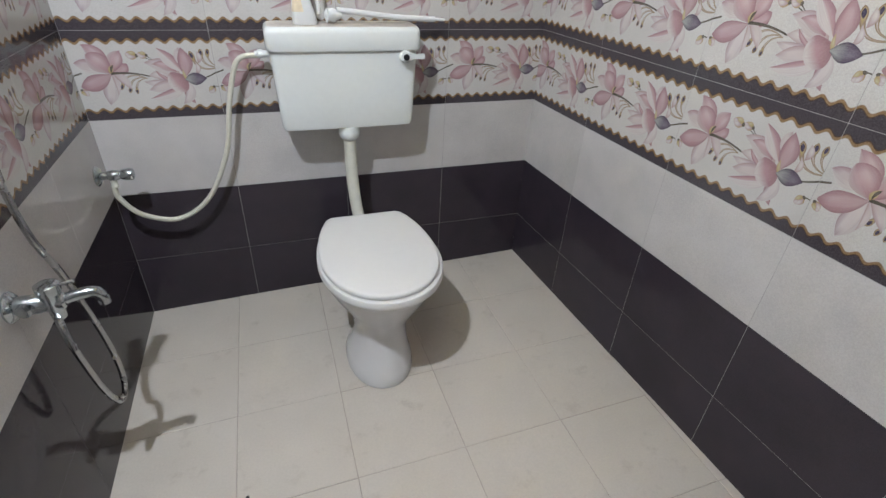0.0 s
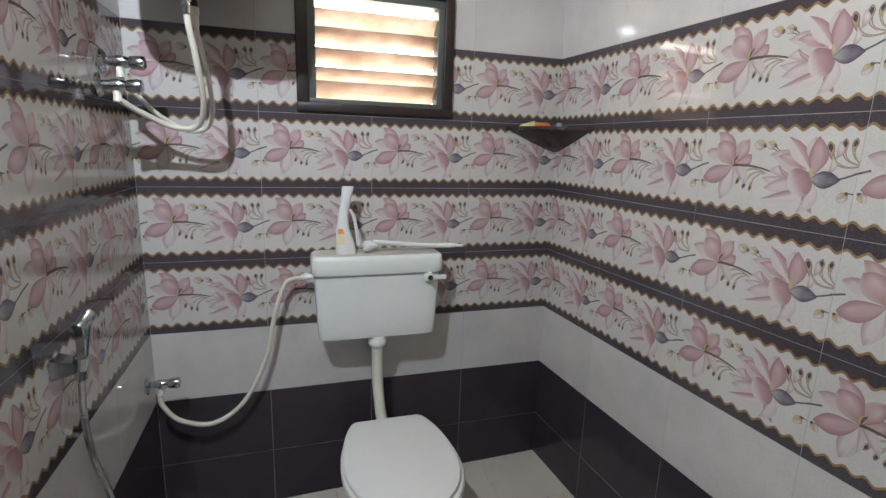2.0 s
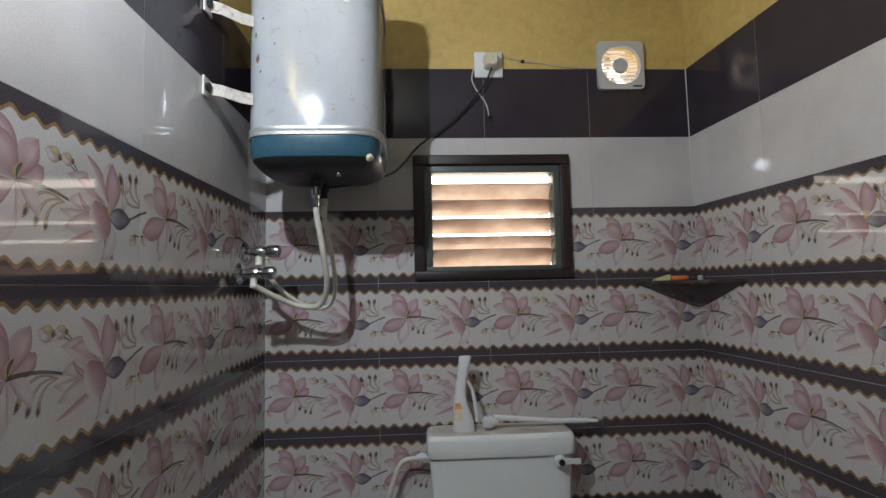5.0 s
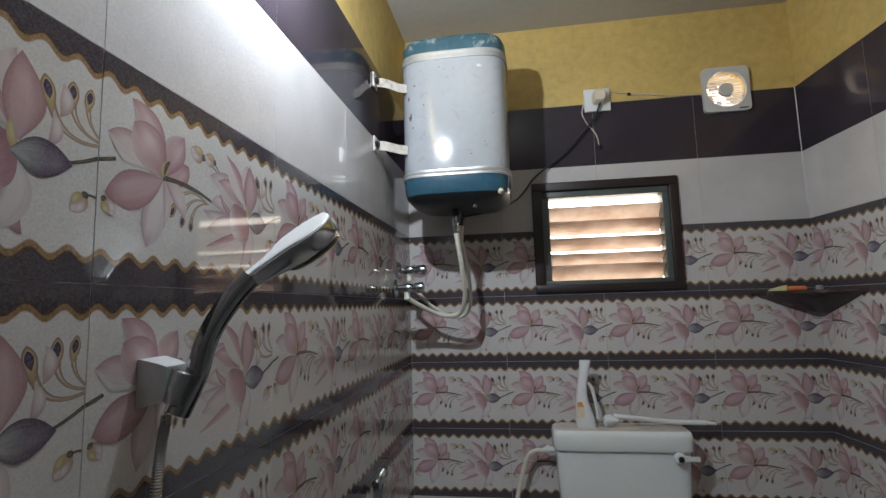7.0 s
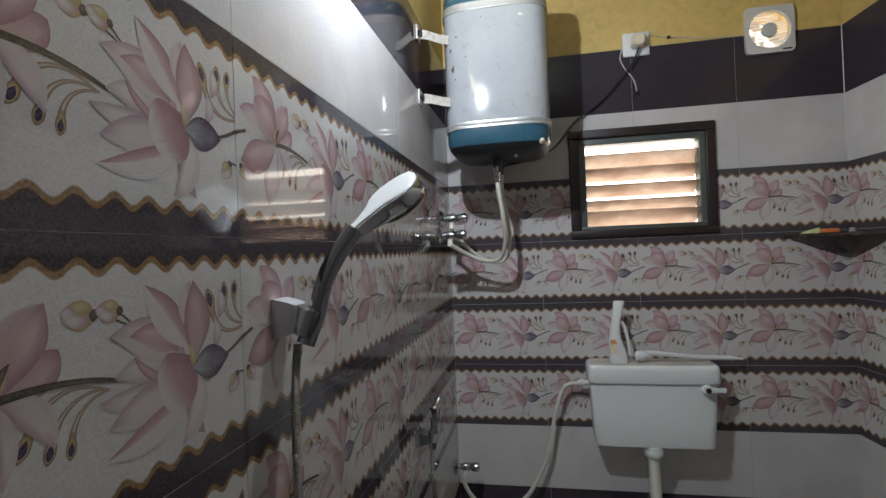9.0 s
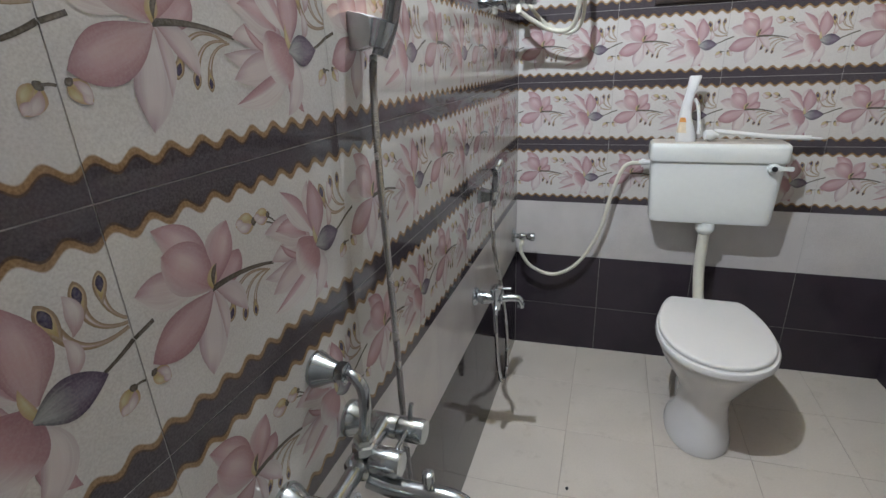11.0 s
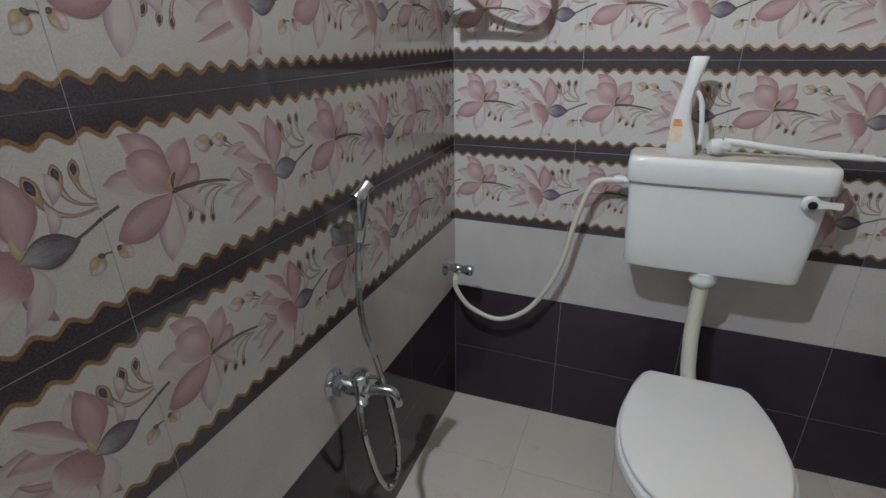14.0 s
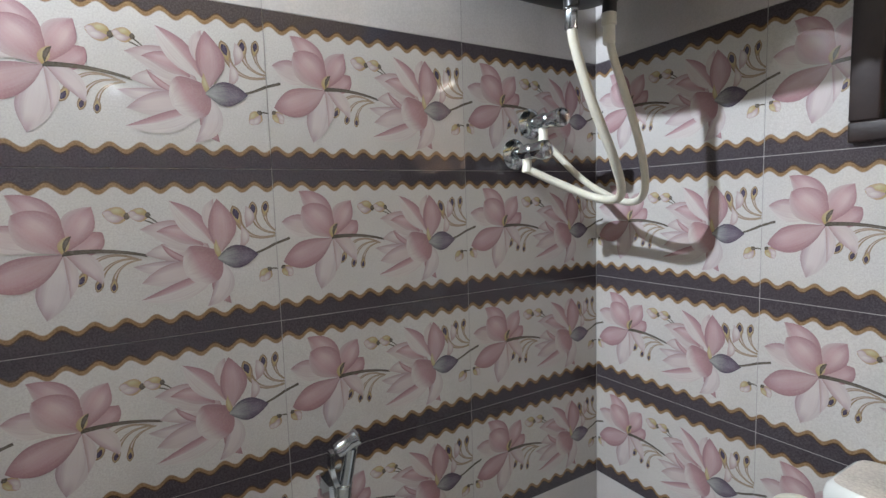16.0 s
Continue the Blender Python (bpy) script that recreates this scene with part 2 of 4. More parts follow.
def petal_print(name, root, mid, rim, glow_col=(0.66, 0.60, 0.59), fold=None, cup=None):
    """Printed petal: a soft light ridge along the middle, colour deepening to the rim and the tip.
    fold: across which share of the width it turns to its pale inner face; cup: from where along it the lip is pale."""
    m, nt, b = nodes_of(name)
    vec, rnd = spread(nt)
    uv = add(nt, "ShaderNodeSeparateXYZ", {0: add(nt, "ShaderNodeUVMap").outputs[0]})
    s, t = uv.outputs[0], uv.outputs[1]
    streak = noise(nt, add(nt, "ShaderNodeCombineXYZ", {0: math_node(nt, "MULTIPLY", s, 1.2), 1: math_node(nt, "MULTIPLY", t, 9.0), 2: 0.0}).outputs[0], 1.6, 3.0)
    wob = math_node(nt, "MULTIPLY", math_node(nt, "SUBTRACT", streak, 0.5), 0.9)
    k = math_node(nt, "ADD", s, math_node(nt, "MULTIPLY", wob, 0.6), clamp=True)
    col = mixcol(nt, ramp(nt, k, 0.0, 0.55), root, mid)
    edge = math_node(nt, "ABSOLUTE", math_node(nt, "SUBTRACT", math_node(nt, "MULTIPLY", t, 2.0), 1.0))
    ridge = math_node(nt, "ABSOLUTE", math_node(nt, "SUBTRACT", t, 0.36))
    hi = math_node(nt, "MULTIPLY", ramp(nt, math_node(nt, "ADD", ridge, math_node(nt, "MULTIPLY", wob, 0.3)), 0.42, 0.0), 0.55)
    hi = math_node(nt, "MULTIPLY", hi, ramp(nt, math_node(nt, "ABSOLUTE", math_node(nt, "SUBTRACT", s, 0.62)), 0.40, 0.05))
    col = mixcol(nt, hi, col, glow_col)
    out = math_node(nt, "MAXIMUM", math_node(nt, "ADD", edge, math_node(nt, "MULTIPLY", wob, 0.35)), math_node(nt, "POWER", s, 3.0))
    col = mixcol(nt, math_node(nt, "MULTIPLY", ramp(nt, out, 0.38, 1.0), 0.70), col, rim)
    dark = tuple(c * 0.7 for c in rim)
    col = mixcol(nt, math_node(nt, "MULTIPLY", ramp(nt, edge, 0.93, 1.0), 0.12), col, dark)
    col = mixcol(nt, math_node(nt, "MULTIPLY", ramp(nt, s, 0.22, 0.0), 0.28), col, rim)
    pale = mixcol(nt, ramp(nt, streak, 0.35, 0.75), (0.565, 0.545, 0.525), (0.475, 0.420, 0.415))
    if fold:
        f = ramp(nt, math_node(nt, "ADD", t, math_node(nt, "MULTIPLY", wob, 0.10)), fold[0], fold[1])
        col = mixcol(nt, math_node(nt, "MULTIPLY", f, 0.92), col, pale)
    if cup:
        f = ramp(nt, math_node(nt, "ADD", s, math_node(nt, "MULTIPLY", math_node(nt, "ABSOLUTE", math_node(nt, "SUBTRACT", t, 0.5)), 0.22)), cup[0], cup[1])
        col = mixcol(nt, math_node(nt, "MULTIPLY", f, 0.9), col, pale)
    grain = noise(nt, vec, 420.0, 2.0)
    col = mixcol(nt, math_node(nt, "MULTIPLY", ramp(nt, grain, 0.4, 0.7), 0.14), col, (0.48, 0.44, 0.42))
    nt.links.new(col, b.inputs["Base Color"])
    b.inputs["Roughness"].default_value = 0.045
    return m


m_print = printed_base()
m_pink = petal_print("print_pink_petal", (0.330, 0.195, 0.205), (0.430, 0.280, 0.290), (0.252, 0.130, 0.150), (0.545, 0.465, 0.460), fold=(0.62, 1.25))
m_rose = petal_print("print_rose_petal", (0.430, 0.330, 0.330), (0.395, 0.246, 0.258), (0.228, 0.114, 0.136), (0.500, 0.400, 0.402))
m_blush = petal_print("print_blush_petal", (0.420, 0.330, 0.330), (0.480, 0.402, 0.400), (0.285, 0.172, 0.190), (0.545, 0.495, 0.485), fold=(0.40, 1.15))
m_cream = petal_print("print_white_petal", (0.340, 0.225, 0.228), (0.500, 0.445, 0.436), (0.330, 0.232, 0.240), (0.565, 0.540, 0.525))
m_tipped = petal_print("print_tipped_petal", (0.555, 0.535, 0.520), (0.500, 0.440, 0.438), (0.245, 0.146, 0.176), (0.550, 0.515, 0.505), fold=(0.55, 1.15))
m_fold = petal_print("print_folded_petal", (0.400, 0.270, 0.275), (0.400, 0.250, 0.262), (0.240, 0.122, 0.146), (0.455, 0.330, 0.335), fold=(0.36, 0.52))
m_fold_soft = petal_print("print_half_white_petal", (0.545, 0.520, 0.505), (0.430, 0.315, 0.322), (0.255, 0.142, 0.164), (0.520, 0.470, 0.462), fold=(0.38, 0.95))
m_cup = petal_print("print_cupped_petal", (0.240, 0.128, 0.145), (0.395, 0.240, 0.250), (0.285, 0.160, 0.178), (0.430, 0.285, 0.290), cup=(0.58, 0.90))
m_purple = petal_print("print_purple_bud", (0.36, 0.39, 0.36), (0.130, 0.105, 0.140), (0.040, 0.025, 0.048), (0.205, 0.185, 0.22))
m_eye = petal_print("print_eye", (0.075, 0.055, 0.085), (0.050, 0.040, 0.075), (0.030, 0.022, 0.035), (0.085, 0.075, 0.125))
m_stem = petal_print("print_stem", (0.08, 0.070, 0.050), (0.10, 0.085, 0.065), (0.05, 0.042, 0.034), (0.17, 0.15, 0.12))
m_tendril = petal_print("print_tendril", (0.359, 0.289, 0.218), (0.281, 0.203, 0.125), (0.179, 0.117, 0.066), (0.429, 0.367, 0.296))
m_bud = petal_print("print_yellow_bud", (0.328, 0.250, 0.094), (0.421, 0.359, 0.195), (0.359, 0.226, 0.156), (0.499, 0.468, 0.328))


# ---------------------------------------------------------------- mesh tools
def box(bm, x0, x1, y0, y1, z0, z1, bev=0.0, mat=0):
    vs = [bm.verts.new(p) for p in ((x0, y0, z0), (x1, y0, z0), (x1, y1, z0), (x0, y1, z0), (x0, y0, z1), (x1, y0, z1), (x1, y1, z1), (x0, y1, z1))]
    fs = [bm.faces.new([vs[i] for i in q]) for q in ((0, 3, 2, 1), (4, 5, 6, 7), (0, 1, 5, 4), (1, 2, 6, 5), (2, 3, 7, 6), (3, 0, 4, 7))]
    for f in fs:
        f.material_index = mat
    if bev:
        r = bmesh.ops.bevel(bm, geom=list({e for f in fs for e in f.edges}), offset=bev, segments=3, profile=0.5, affect="EDGES")
        for f in r["faces"]:
            f.material_index = mat
    return bm


def loft(bm, rings, cap0=True, cap1=True, mat=0):
    rows = [[bm.verts.new(p) for p in ring] for ring in rings]
    n = len(rows[0])
    for a, b in zip(rows, rows[1:]):
        for i in range(n):
            bm.faces.new((a[i], a[(i + 1) % n], b[(i + 1) % n], b[i])).material_index = mat
    if cap0:
        bm.faces.new(rows[0][::-1]).material_index = mat
    if cap1:
        bm.faces.new(rows[-1]).material_index = mat
    return bm


def ring_round(cx, cy, z, a, b, n=40, power=2.0):
    """A rounded outline: power 2 is an ellipse, more is squarer."""
    out = []
    for i in range(n):
        t = 2 * math.pi * i / n
        c, s = math.cos(t), math.sin(t)
        out.append((cx + a * math.copysign(abs(c) ** (2 / power), c), cy + b * math.copysign(abs(s) ** (2 / power), s), z))
    return out


def lathe(bm, profile, m=Matrix(), n=28, mat=0):
    """Spin (along, radius) pairs round the local x axis of m."""
    rings = [[m @ Vector((a, r * math.cos(2 * math.pi * i / n), r * math.sin(2 * math.pi * i / n))) for i in range(n)] for a, r in profile]
    return loft(bm, rings, mat=mat)


def smooth_path(pts, steps=8):
    p = [Vector(q) for q in pts]
    p = [2 * p[0] - p[1]] + p + [2 * p[-1] - p[-2]]
    out = []
    for a, b, c, d in zip(p, p[1:], p[2:], p[3:]):
        for k in range(steps):
            t = k / steps
            out.append(0.5 * ((2 * b) + (c - a) * t + (2 * a - 5 * b + 4 * c - d) * t * t + (3 * b - a - 3 * c + d) * t ** 3))
    return out + [p[-2]]


def tube(bm, pts, radius, n=12, steps=8, ribs=0.0, rib_step=1, mat=0):
    path = smooth_path(pts, steps)
    up = Vector((0.31, 0.47, 0.83))
    rings = []
    for i, q in enumerate(path):
        d = (path[min(i + 1, len(path) - 1)] - path[max(i - 1, 0)]).normalized()
        side = d.cross(up).normalized() if i == 0 else (side - d * side.dot(d)).normalized()
        other = d.cross(side)
        r = radius + (ribs if (i // rib_step) % 2 else 0.0)
        rings.append([q + r * (math.cos(2 * math.pi * k / n) * side + math.sin(2 * math.pi * k / n) * other) for k in range(n)])
    return loft(bm, rings, mat=mat)


def mesh_of(name, bm, mats, smooth=None):
    bmesh.ops.recalc_face_normals(bm, faces=bm.faces[:])
    me = bpy.data.meshes.new(name)
    if smooth:
        for f in bm.faces:
            f.smooth = True
        for e in bm.edges:
            e.smooth = len(e.link_faces) == 2 and e.calc_face_angle(0.0) < radians(smooth)
    bm.to_mesh(me)
    bm.free()
    for m in mats if isinstance(mats, (list, tuple)) else [mats]:
        me.materials.append(m)
    return me


def part(name, bm, mats, parent=None, label="", smooth=40, m=None):
    ob = new(name, mesh_of(name, bm, mats, smooth))
    if m is not None:
        ob.matrix_basis = m
    if parent:
        ob.parent = parent
    return tagged(ob, label)


def thing(name, at, label, category, group="", kind=""):
    return tagged(new(name), label, category, group, kind) if at is None else placed(tagged(new(name), label, category, group, kind), at)


def placed(ob, at):
    ob.matrix_basis = at if isinstance(at, Matrix) else Matrix.Translation(at)
    return ob


# ---------------------------------------------------------------- structure
def wall_body(name, m, start, width, z0, z1, holes, mat, label, face=0.0004, thick=0.12):
    """A wall in the local plane of m: x along it, y into it, z up, with holes (x0, x1, z0, z1) right through."""
    xs = sorted({start, width, *(h[0] for h in holes), *(h[1] for h in holes)})
    zs = sorted({z0, z1, *(h[2] for h in holes), *(h[3] for h in holes)})
    xs, zs = [x for x in xs if start <= x <= width], [z for z in zs if z0 <= z <= z1]
    bm = bmesh.new()
    for a, b in zip(xs, xs[1:]):
        for c, d in zip(zs, zs[1:]):
            if not any(h[0] < (a + b) / 2 < h[1] and h[2] < (c + d) / 2 < h[3] for h in holes):
                box(bm, a, b, face, thick, c, d)
    return tagged(part(name, bm, mat, None, "", None, m), label, "wall", "", "structure")


M_BACK = Matrix.Identity(4)
M_LEFT = pose(XL, YF, 0, 0, 0, 90)
SPLAY = 2.9
M_RIGHT = pose(XR, YB, 0, 0, 0, -90 + SPLAY)
LENGTH = YB - YF
WIN = (0.530, 1.022, 1.527, 1.915)
FAN_HOLE = (1.168, 1.319, 2.183, 2.333)
wall_back = wall_body("wall_back", M_BACK, -0.12, XR + 0.12, 0, 2.25, [WIN, FAN_HOLE], m_grout, "back wall faced with dark, pale and lotus-printed tiles")
wall_left = wall_body("wall_left", M_LEFT, -0.1, LENGTH, 0, 2.25, [], m_grout, "side wall faced with dark, pale and lotus-printed tiles")
wall_right = wall_body("wall_right", M_RIGHT, 0.0, LENGTH + 0.1, 0, 2.25, [], m_grout, "side wall faced with dark, pale and lotus-printed tiles")
wall_body("wall_back_upper", M_BACK, -0.12, XR + 0.12, 2.25, ZC, [FAN_HOLE], m_yellow, "mustard yellow painted plaster above the tiles", 0.002)
wall_body("wall_left_upper", M_LEFT, -0.1, LENGTH, 2.25, ZC, [], m_yellow, "mustard yellow painted plaster above the tiles", 0.002)
wall_body("wall_right_upper", M_RIGHT, 0.0, LENGTH + 0.1, 2.25, ZC, [], m_yellow, "mustard yellow painted plaster above the tiles", 0.002)
# added behind the camera, never in view; its dark tone deepens the room's shadows
wall_body("wall_front", pose(XR + 0.3, YF, 0, 0, 0, 180), 0.0, XR + 0.42, 0, ZC, [], m_unseen_wall, "unseen dark wall added to close the room and cut bounced light", 0.0)
bm = box(bmesh.new(), -0.12, XR + 0.35, YF - 0.12, 0.12, ZC, ZC + 0.1)
tagged(part("ceiling", bm, m_ceiling, None, "", None), "plain off-white plastered ceiling", "ceiling", "", "structure")
bm = box(bmesh.new(), -0.12, XR + 0.35, YF - 0.12, 0.12, -0.1, -0.0015)
floor = tagged(part("floor", bm, m_floor_grout, None, "", None, FLOOR_M), "cream square floor tiles falling towards a corner", "floor", "", "structure")
bm = bmesh.new()
bm.faces.new([bm.verts.new(p) for p in ((-4, 1.6, -1), (6, 1.6, -1), (6, 1.6, 6), (-4, 1.6, 6))])
tagged(part("backdrop", bm, m_outside, None, "", None), "bright sunlit open air outside the window", "backdrop", "", "structure")


# pale grout bead down the upper part of one corner
m_bead = surface("corner_grout", (0.50, 0.485, 0.47), 0.7, grain=150, blotch=9, vary=0.18, relief=0.2)
bm = bmesh.new()
loft(bm, [[(0, 0, z), (0.0024, 0, z), (0.0011, -0.0011, z), (0, -0.0024, z)] for z in (1.80, 1.95, 2.10, 2.249)])
tagged(part("trim", bm, m_bead, None, "", None, pose(XR - 0.0003, YB - 0.0003, 0, 0, 0, -90)), "pale grout bead in the tiled corner", "trim", "", "structure")

# ---------------------------------------------------------------- toilet
def egg(cx, cy, z, a, front, back, flat=None, n=48):
    out = []
    for i in range(n):
        t = 2 * math.pi * i / n
        s = math.sin(t)
        y = cy + (back if s > 0 else front) * s
        x = cx + a * math.copysign(abs(math.cos(t)) ** 0.92, math.cos(t))
        out.append((x, min(y, flat) if flat is not None else y, z))
    return out


TX = 0.778
THIGH = 0.93
ZF = floor_z(TX)
toilet = thing("toilet", (0, 0.014, 0), "white ceramic pedestal toilet with its plastic lid closed", "toilet")
bm = bmesh.new()
prof = [(0.000, 0.107, -0.500, 0.163, 0.170), (0.012, 0.109, -0.500, 0.166, 0.172), (0.045, 0.102, -0.500, 0.157, 0.150),
        (0.10, 0.087, -0.500, 0.132, 0.105), (0.16, 0.082, -0.495, 0.120, 0.085), (0.21, 0.090, -0.488, 0.128, 0.110),
        (0.26, 0.120, -0.480, 0.164, 0.185), (0.31, 0.155, -0.472, 0.192, 0.220), (0.345, 0.172, -0.470, 0.212, 0.230), (0.365, 0.180, -0.468, 0.223, 0.236), (0.377, 0.178, -0.468, 0.221, 0.235)]
rings = [egg(TX - 0.02 * (1 - h / 0.377), cy + 0.018, ZF + h * THIGH, a, f, b) for h, a, cy, f, b in prof]
rings += [egg(TX, -0.450, ZF + 0.350, 0.145, 0.200, 0.17), egg(TX, -0.450, ZF + 0.28, 0.12, 0.16, 0.13), egg(TX, -0.450, ZF + 0.20, 0.05, 0.07, 0.06)]
part("bowl", loft(bm, rings), m_porcelain, toilet, "", 60)
bm = bmesh.new()
rings = [[(x, y, z) for x, y, z in ring_round(TX - 0.01, -0.235, ZF + h * THIGH, a, b, 32, 2.6)] for h, a, b in ((0.19, 0.05, 0.10), (0.25, 0.07, 0.12), (0.33, 0.10, 0.105), (0.366, 0.105, 0.10))]
part("inlet_shelf", loft(bm, rings), m_porcelain, toilet, "", 60)
bm = bmesh.new()
tube(bm, [(TX - 0.01, -0.37, ZF + 0.21), (TX - 0.014, -0.31, ZF + 0.17), (TX - 0.016, -0.285, ZF + 0.09), (TX - 0.016, -0.30, ZF)], 0.058, 24)
part("trap", bm, m_porcelain, toilet)
bm = bmesh.new()
zs = ZF + 0.353
rings = [egg(TX, -0.450, zs + h, 0.190 - i, 0.244 - i, 0.315 - i, -0.217) for h, i in ((0.0, 0.004), (0.004, 0.0), (0.018, 0.0), (0.023, 0.003), (0.025, 0.009))]
part("seat", loft(bm, rings), m_seat, toilet)
bm = bmesh.new()
zl = zs + 0.026
rings = [egg(TX - 0.002, -0.448, zl + h, 0.181 - i, 0.232 - i, 0.330 - i, -0.200 - i) for h, i in ((0.0, 0.003), (0.003, 0.0), (0.010, 0.0), (0.014, 0.003), (0.0155, 0.008), (0.0162, 0.02))]
part("lid", loft(bm, rings), m_seat, toilet)
for dx in (-0.075, 0.075):
    bm = bmesh.new()
    lathe(bm, [(-0.022, 0.008), (-0.02, 0.011), (0.02, 0.011), (0.022, 0.008)], Matrix.Translation((TX + dx, -0.206, zl - 0.006)), 16)
    part("hinge", bm, m_seat, toilet)

# ---------------------------------------------------------------- cistern
CX = 0.758
cistern = thing("cistern", (0, 0, 0), "white plastic wall-hung flush cistern with a dusty lid", "cistern")
bm = bmesh.new()
rings = []
for z, a, b in ((0.720, 0.196, 0.058), (0.723, 0.206, 0.066), (0.734, 0.2105, 0.070), (0.81, 0.215, 0.073), (0.95, 0.2225, 0.076), (0.964, 0.223, 0.076)):
    rings.append([(x, min(y, -0.006), z) for x, y, z in ring_round(CX, -0.066, z, a, b - 0.010, 64, 9.0)])
part("tank", loft(bm, rings), m_cistern, cistern)
bm = bmesh.new()
rings = []
for z, a, b in ((0.962, 0.228, 0.080), (0.966, 0.231, 0.082), (1.010, 0.231, 0.082), (1.022, 0.228, 0.079), (1.028, 0.221, 0.073)):
    rings.append([(x, min(y, -0.004), z) for x, y, z in ring_round(CX, -0.071, z, a, b - 0.011, 64, 9.0)])
loft(bm, rings)
bm.faces.ensure_lookup_table()
top = bm.faces[-1]
top.material_index = 1
part("lid", bm, [m_cistern, m_dust], cistern)
lever = part("lever", lathe(bmesh.new(), [(0, 0.017), (0.003, 0.019), (0.012, 0.019), (0.018, 0.015)], pose(0.936, -0.130, 0.944, 0, 0, -90), 24), m_cistern, cistern)
bm = bmesh.new()
loft(bm, [[(x, y, z) for x, y, z in ((xx - 0.003, -0.147 + dy, 0.946 + s * hh) for s, dy in ((-1, 0), (-1, -0.008), (1, -0.008), (1, 0)))] for xx, hh in ((0.928, 0.010), (0.943, 0.0105), (0.972, 0.0065), (0.990, 0.0080), (0.998, 0.007))])
part("lever_arm", bm, m_cistern, lever)
part("lever_hub", lathe(bmesh.new(), [(0, 0.0095), (0.004, 0.0095), (0.005, 0.007)], pose(0.936, -0.1555, 0.945, 0, 0, -90), 18), m_black, lever, "black round hub")
bm = lathe(bmesh.new(), [(0, 0.014), (0.006, 0.014), (0.007, 0.010), (0.022, 0.010), (0.023, 0.013), (0.037, 0.013), (0.038, 0.009), (0.046, 0.009)], pose(0.540, -0.05, 0.942, 0, 0, 180), 20)
part("inlet_nut", bm, m_white, cistern)
flush = thing("flush_pipe", (0, 0, 0), "cream plastic flush pipe from cistern to toilet", "pipe")
bm = lathe(bmesh.new(), [(0, 0.030), (0.004, 0.034), (0.018, 0.034), (0.022, 0.036), (0.036, 0.034), (0.046, 0.026), (0.05, 0.021)], pose(0.757, -0.092, 0.724, 0, 90, 0), 28)
part("coupling", bm, m_cistern, flush)
bm = tube(bmesh.new(), [(0.757, -0.092, 0.68), (0.757, -0.094, 0.60), (0.758, -0.098, 0.53), (0.761, -0.110, 0.47), (0.765, -0.125, 0.42), (0.770, -0.150, 0.388), (0.776, -0.19, 0.372)], 0.0205, 20)
part("pipe", bm, m_pvc, flush)

# bottle and brush on the cistern
bottle = thing("cleaner_bottle", Matrix.Translation((0.648, -0.080, 1.028)) @ Matrix.Diagonal((1.12, 1.10, 1.0, 1.0)), "white plastic toilet cleaner bottle with angled neck and amber label", "bottle")
bm = bmesh.new()
rings = []
for z, cx, a, b in ((0.0, 0.0, 0.030, 0.017), (0.004, 0.0, 0.032, 0.019), (0.03, -0.002, 0.029, 0.019), (0.06, -0.006, 0.0245, 0.019), (0.09, -0.010, 0.0195, 0.018), (0.115, -0.010, 0.0165, 0.017), (0.14, -0.008, 0.0145, 0.0155), (0.16, -0.005, 0.0140, 0.014), (0.175, -0.002, 0.0145, 0.013), (0.1805, -0.001, 0.0150, 0.0135)):
    rings.append(ring_round(cx, 0, z, a, b, 32, 3.0))
part("body", loft(bm, rings), m_white, bottle)
bm = bmesh.new()
rings = [ring_round(cx, 0, z, a, b, 24, 2.6) for z, cx, a, b in ((0.1806, -0.001, 0.0150, 0.0135), (0.198, 0.002, 0.0155, 0.013), (0.214, 0.004, 0.0165, 0.012), (0.228, 0.006, 0.0180, 0.011), (0.234, 0.007, 0.0165, 0.009))]
part("cap", loft(bm, rings), m_white, bottle)
bm = bmesh.new()
rings = [[(x, min(y, -0.0), z) for x, y, z in ring_round(cx, -0.0006, z, a, b, 32, 3.0)] for z, cx, a, b in ((0.035, -0.012, 0.0195, 0.0192), (0.072, -0.014, 0.0145, 0.0188))]
loft(bm, rings)
part("label", bm, m_label_pale, bottle, "pale printed label")
bm = bmesh.new()
rings = [[(x, min(y, -0.0), z) for x, y, z in ring_round(cx, -0.0008, z, a, b, 32, 3.0)] for z, cx, a, b in ((0.073, -0.014, 0.0145, 0.0190), (0.09, -0.017, 0.010, 0.0186))]
loft(bm, rings)
part("label", bm, m_label, bottle, "amber printed label")
bm = tube(bmesh.new(), [(0.012, 0.0, 0.155), (0.024, 0.0, 0.13), (0.031, 0.0, 0.09), (0.036, 0.0, 0.05), (0.036, 0.0, 0.028)], 0.0055, 10)
part("grip", bm, m_white, bottle)

brush = thing("toilet_brush", (0.006, 0.006, 0.006), "white plastic toilet brush lying across the cistern lid", "brush")
bm = tube(bmesh.new(), [(0.735, -0.085, 1.060), (0.78, -0.083, 1.056), (0.86, -0.075, 1.046), (0.94, -0.068, 1.038), (1.02, -0.060, 1.034), (1.050, -0.057, 1.033)], 0.0085, 14)
part("handle", bm, m_white, brush)
bm = tube(bmesh.new(), [(1.045, -0.058, 1.033), (1.062, -0.049, 1.032), (1.080, -0.050, 1.031), (1.080, -0.062, 1.031), (1.062, -0.066, 1.032), (1.045, -0.058, 1.033)], 0.0038, 8)
part("hanging_loop", bm, m_white, brush)
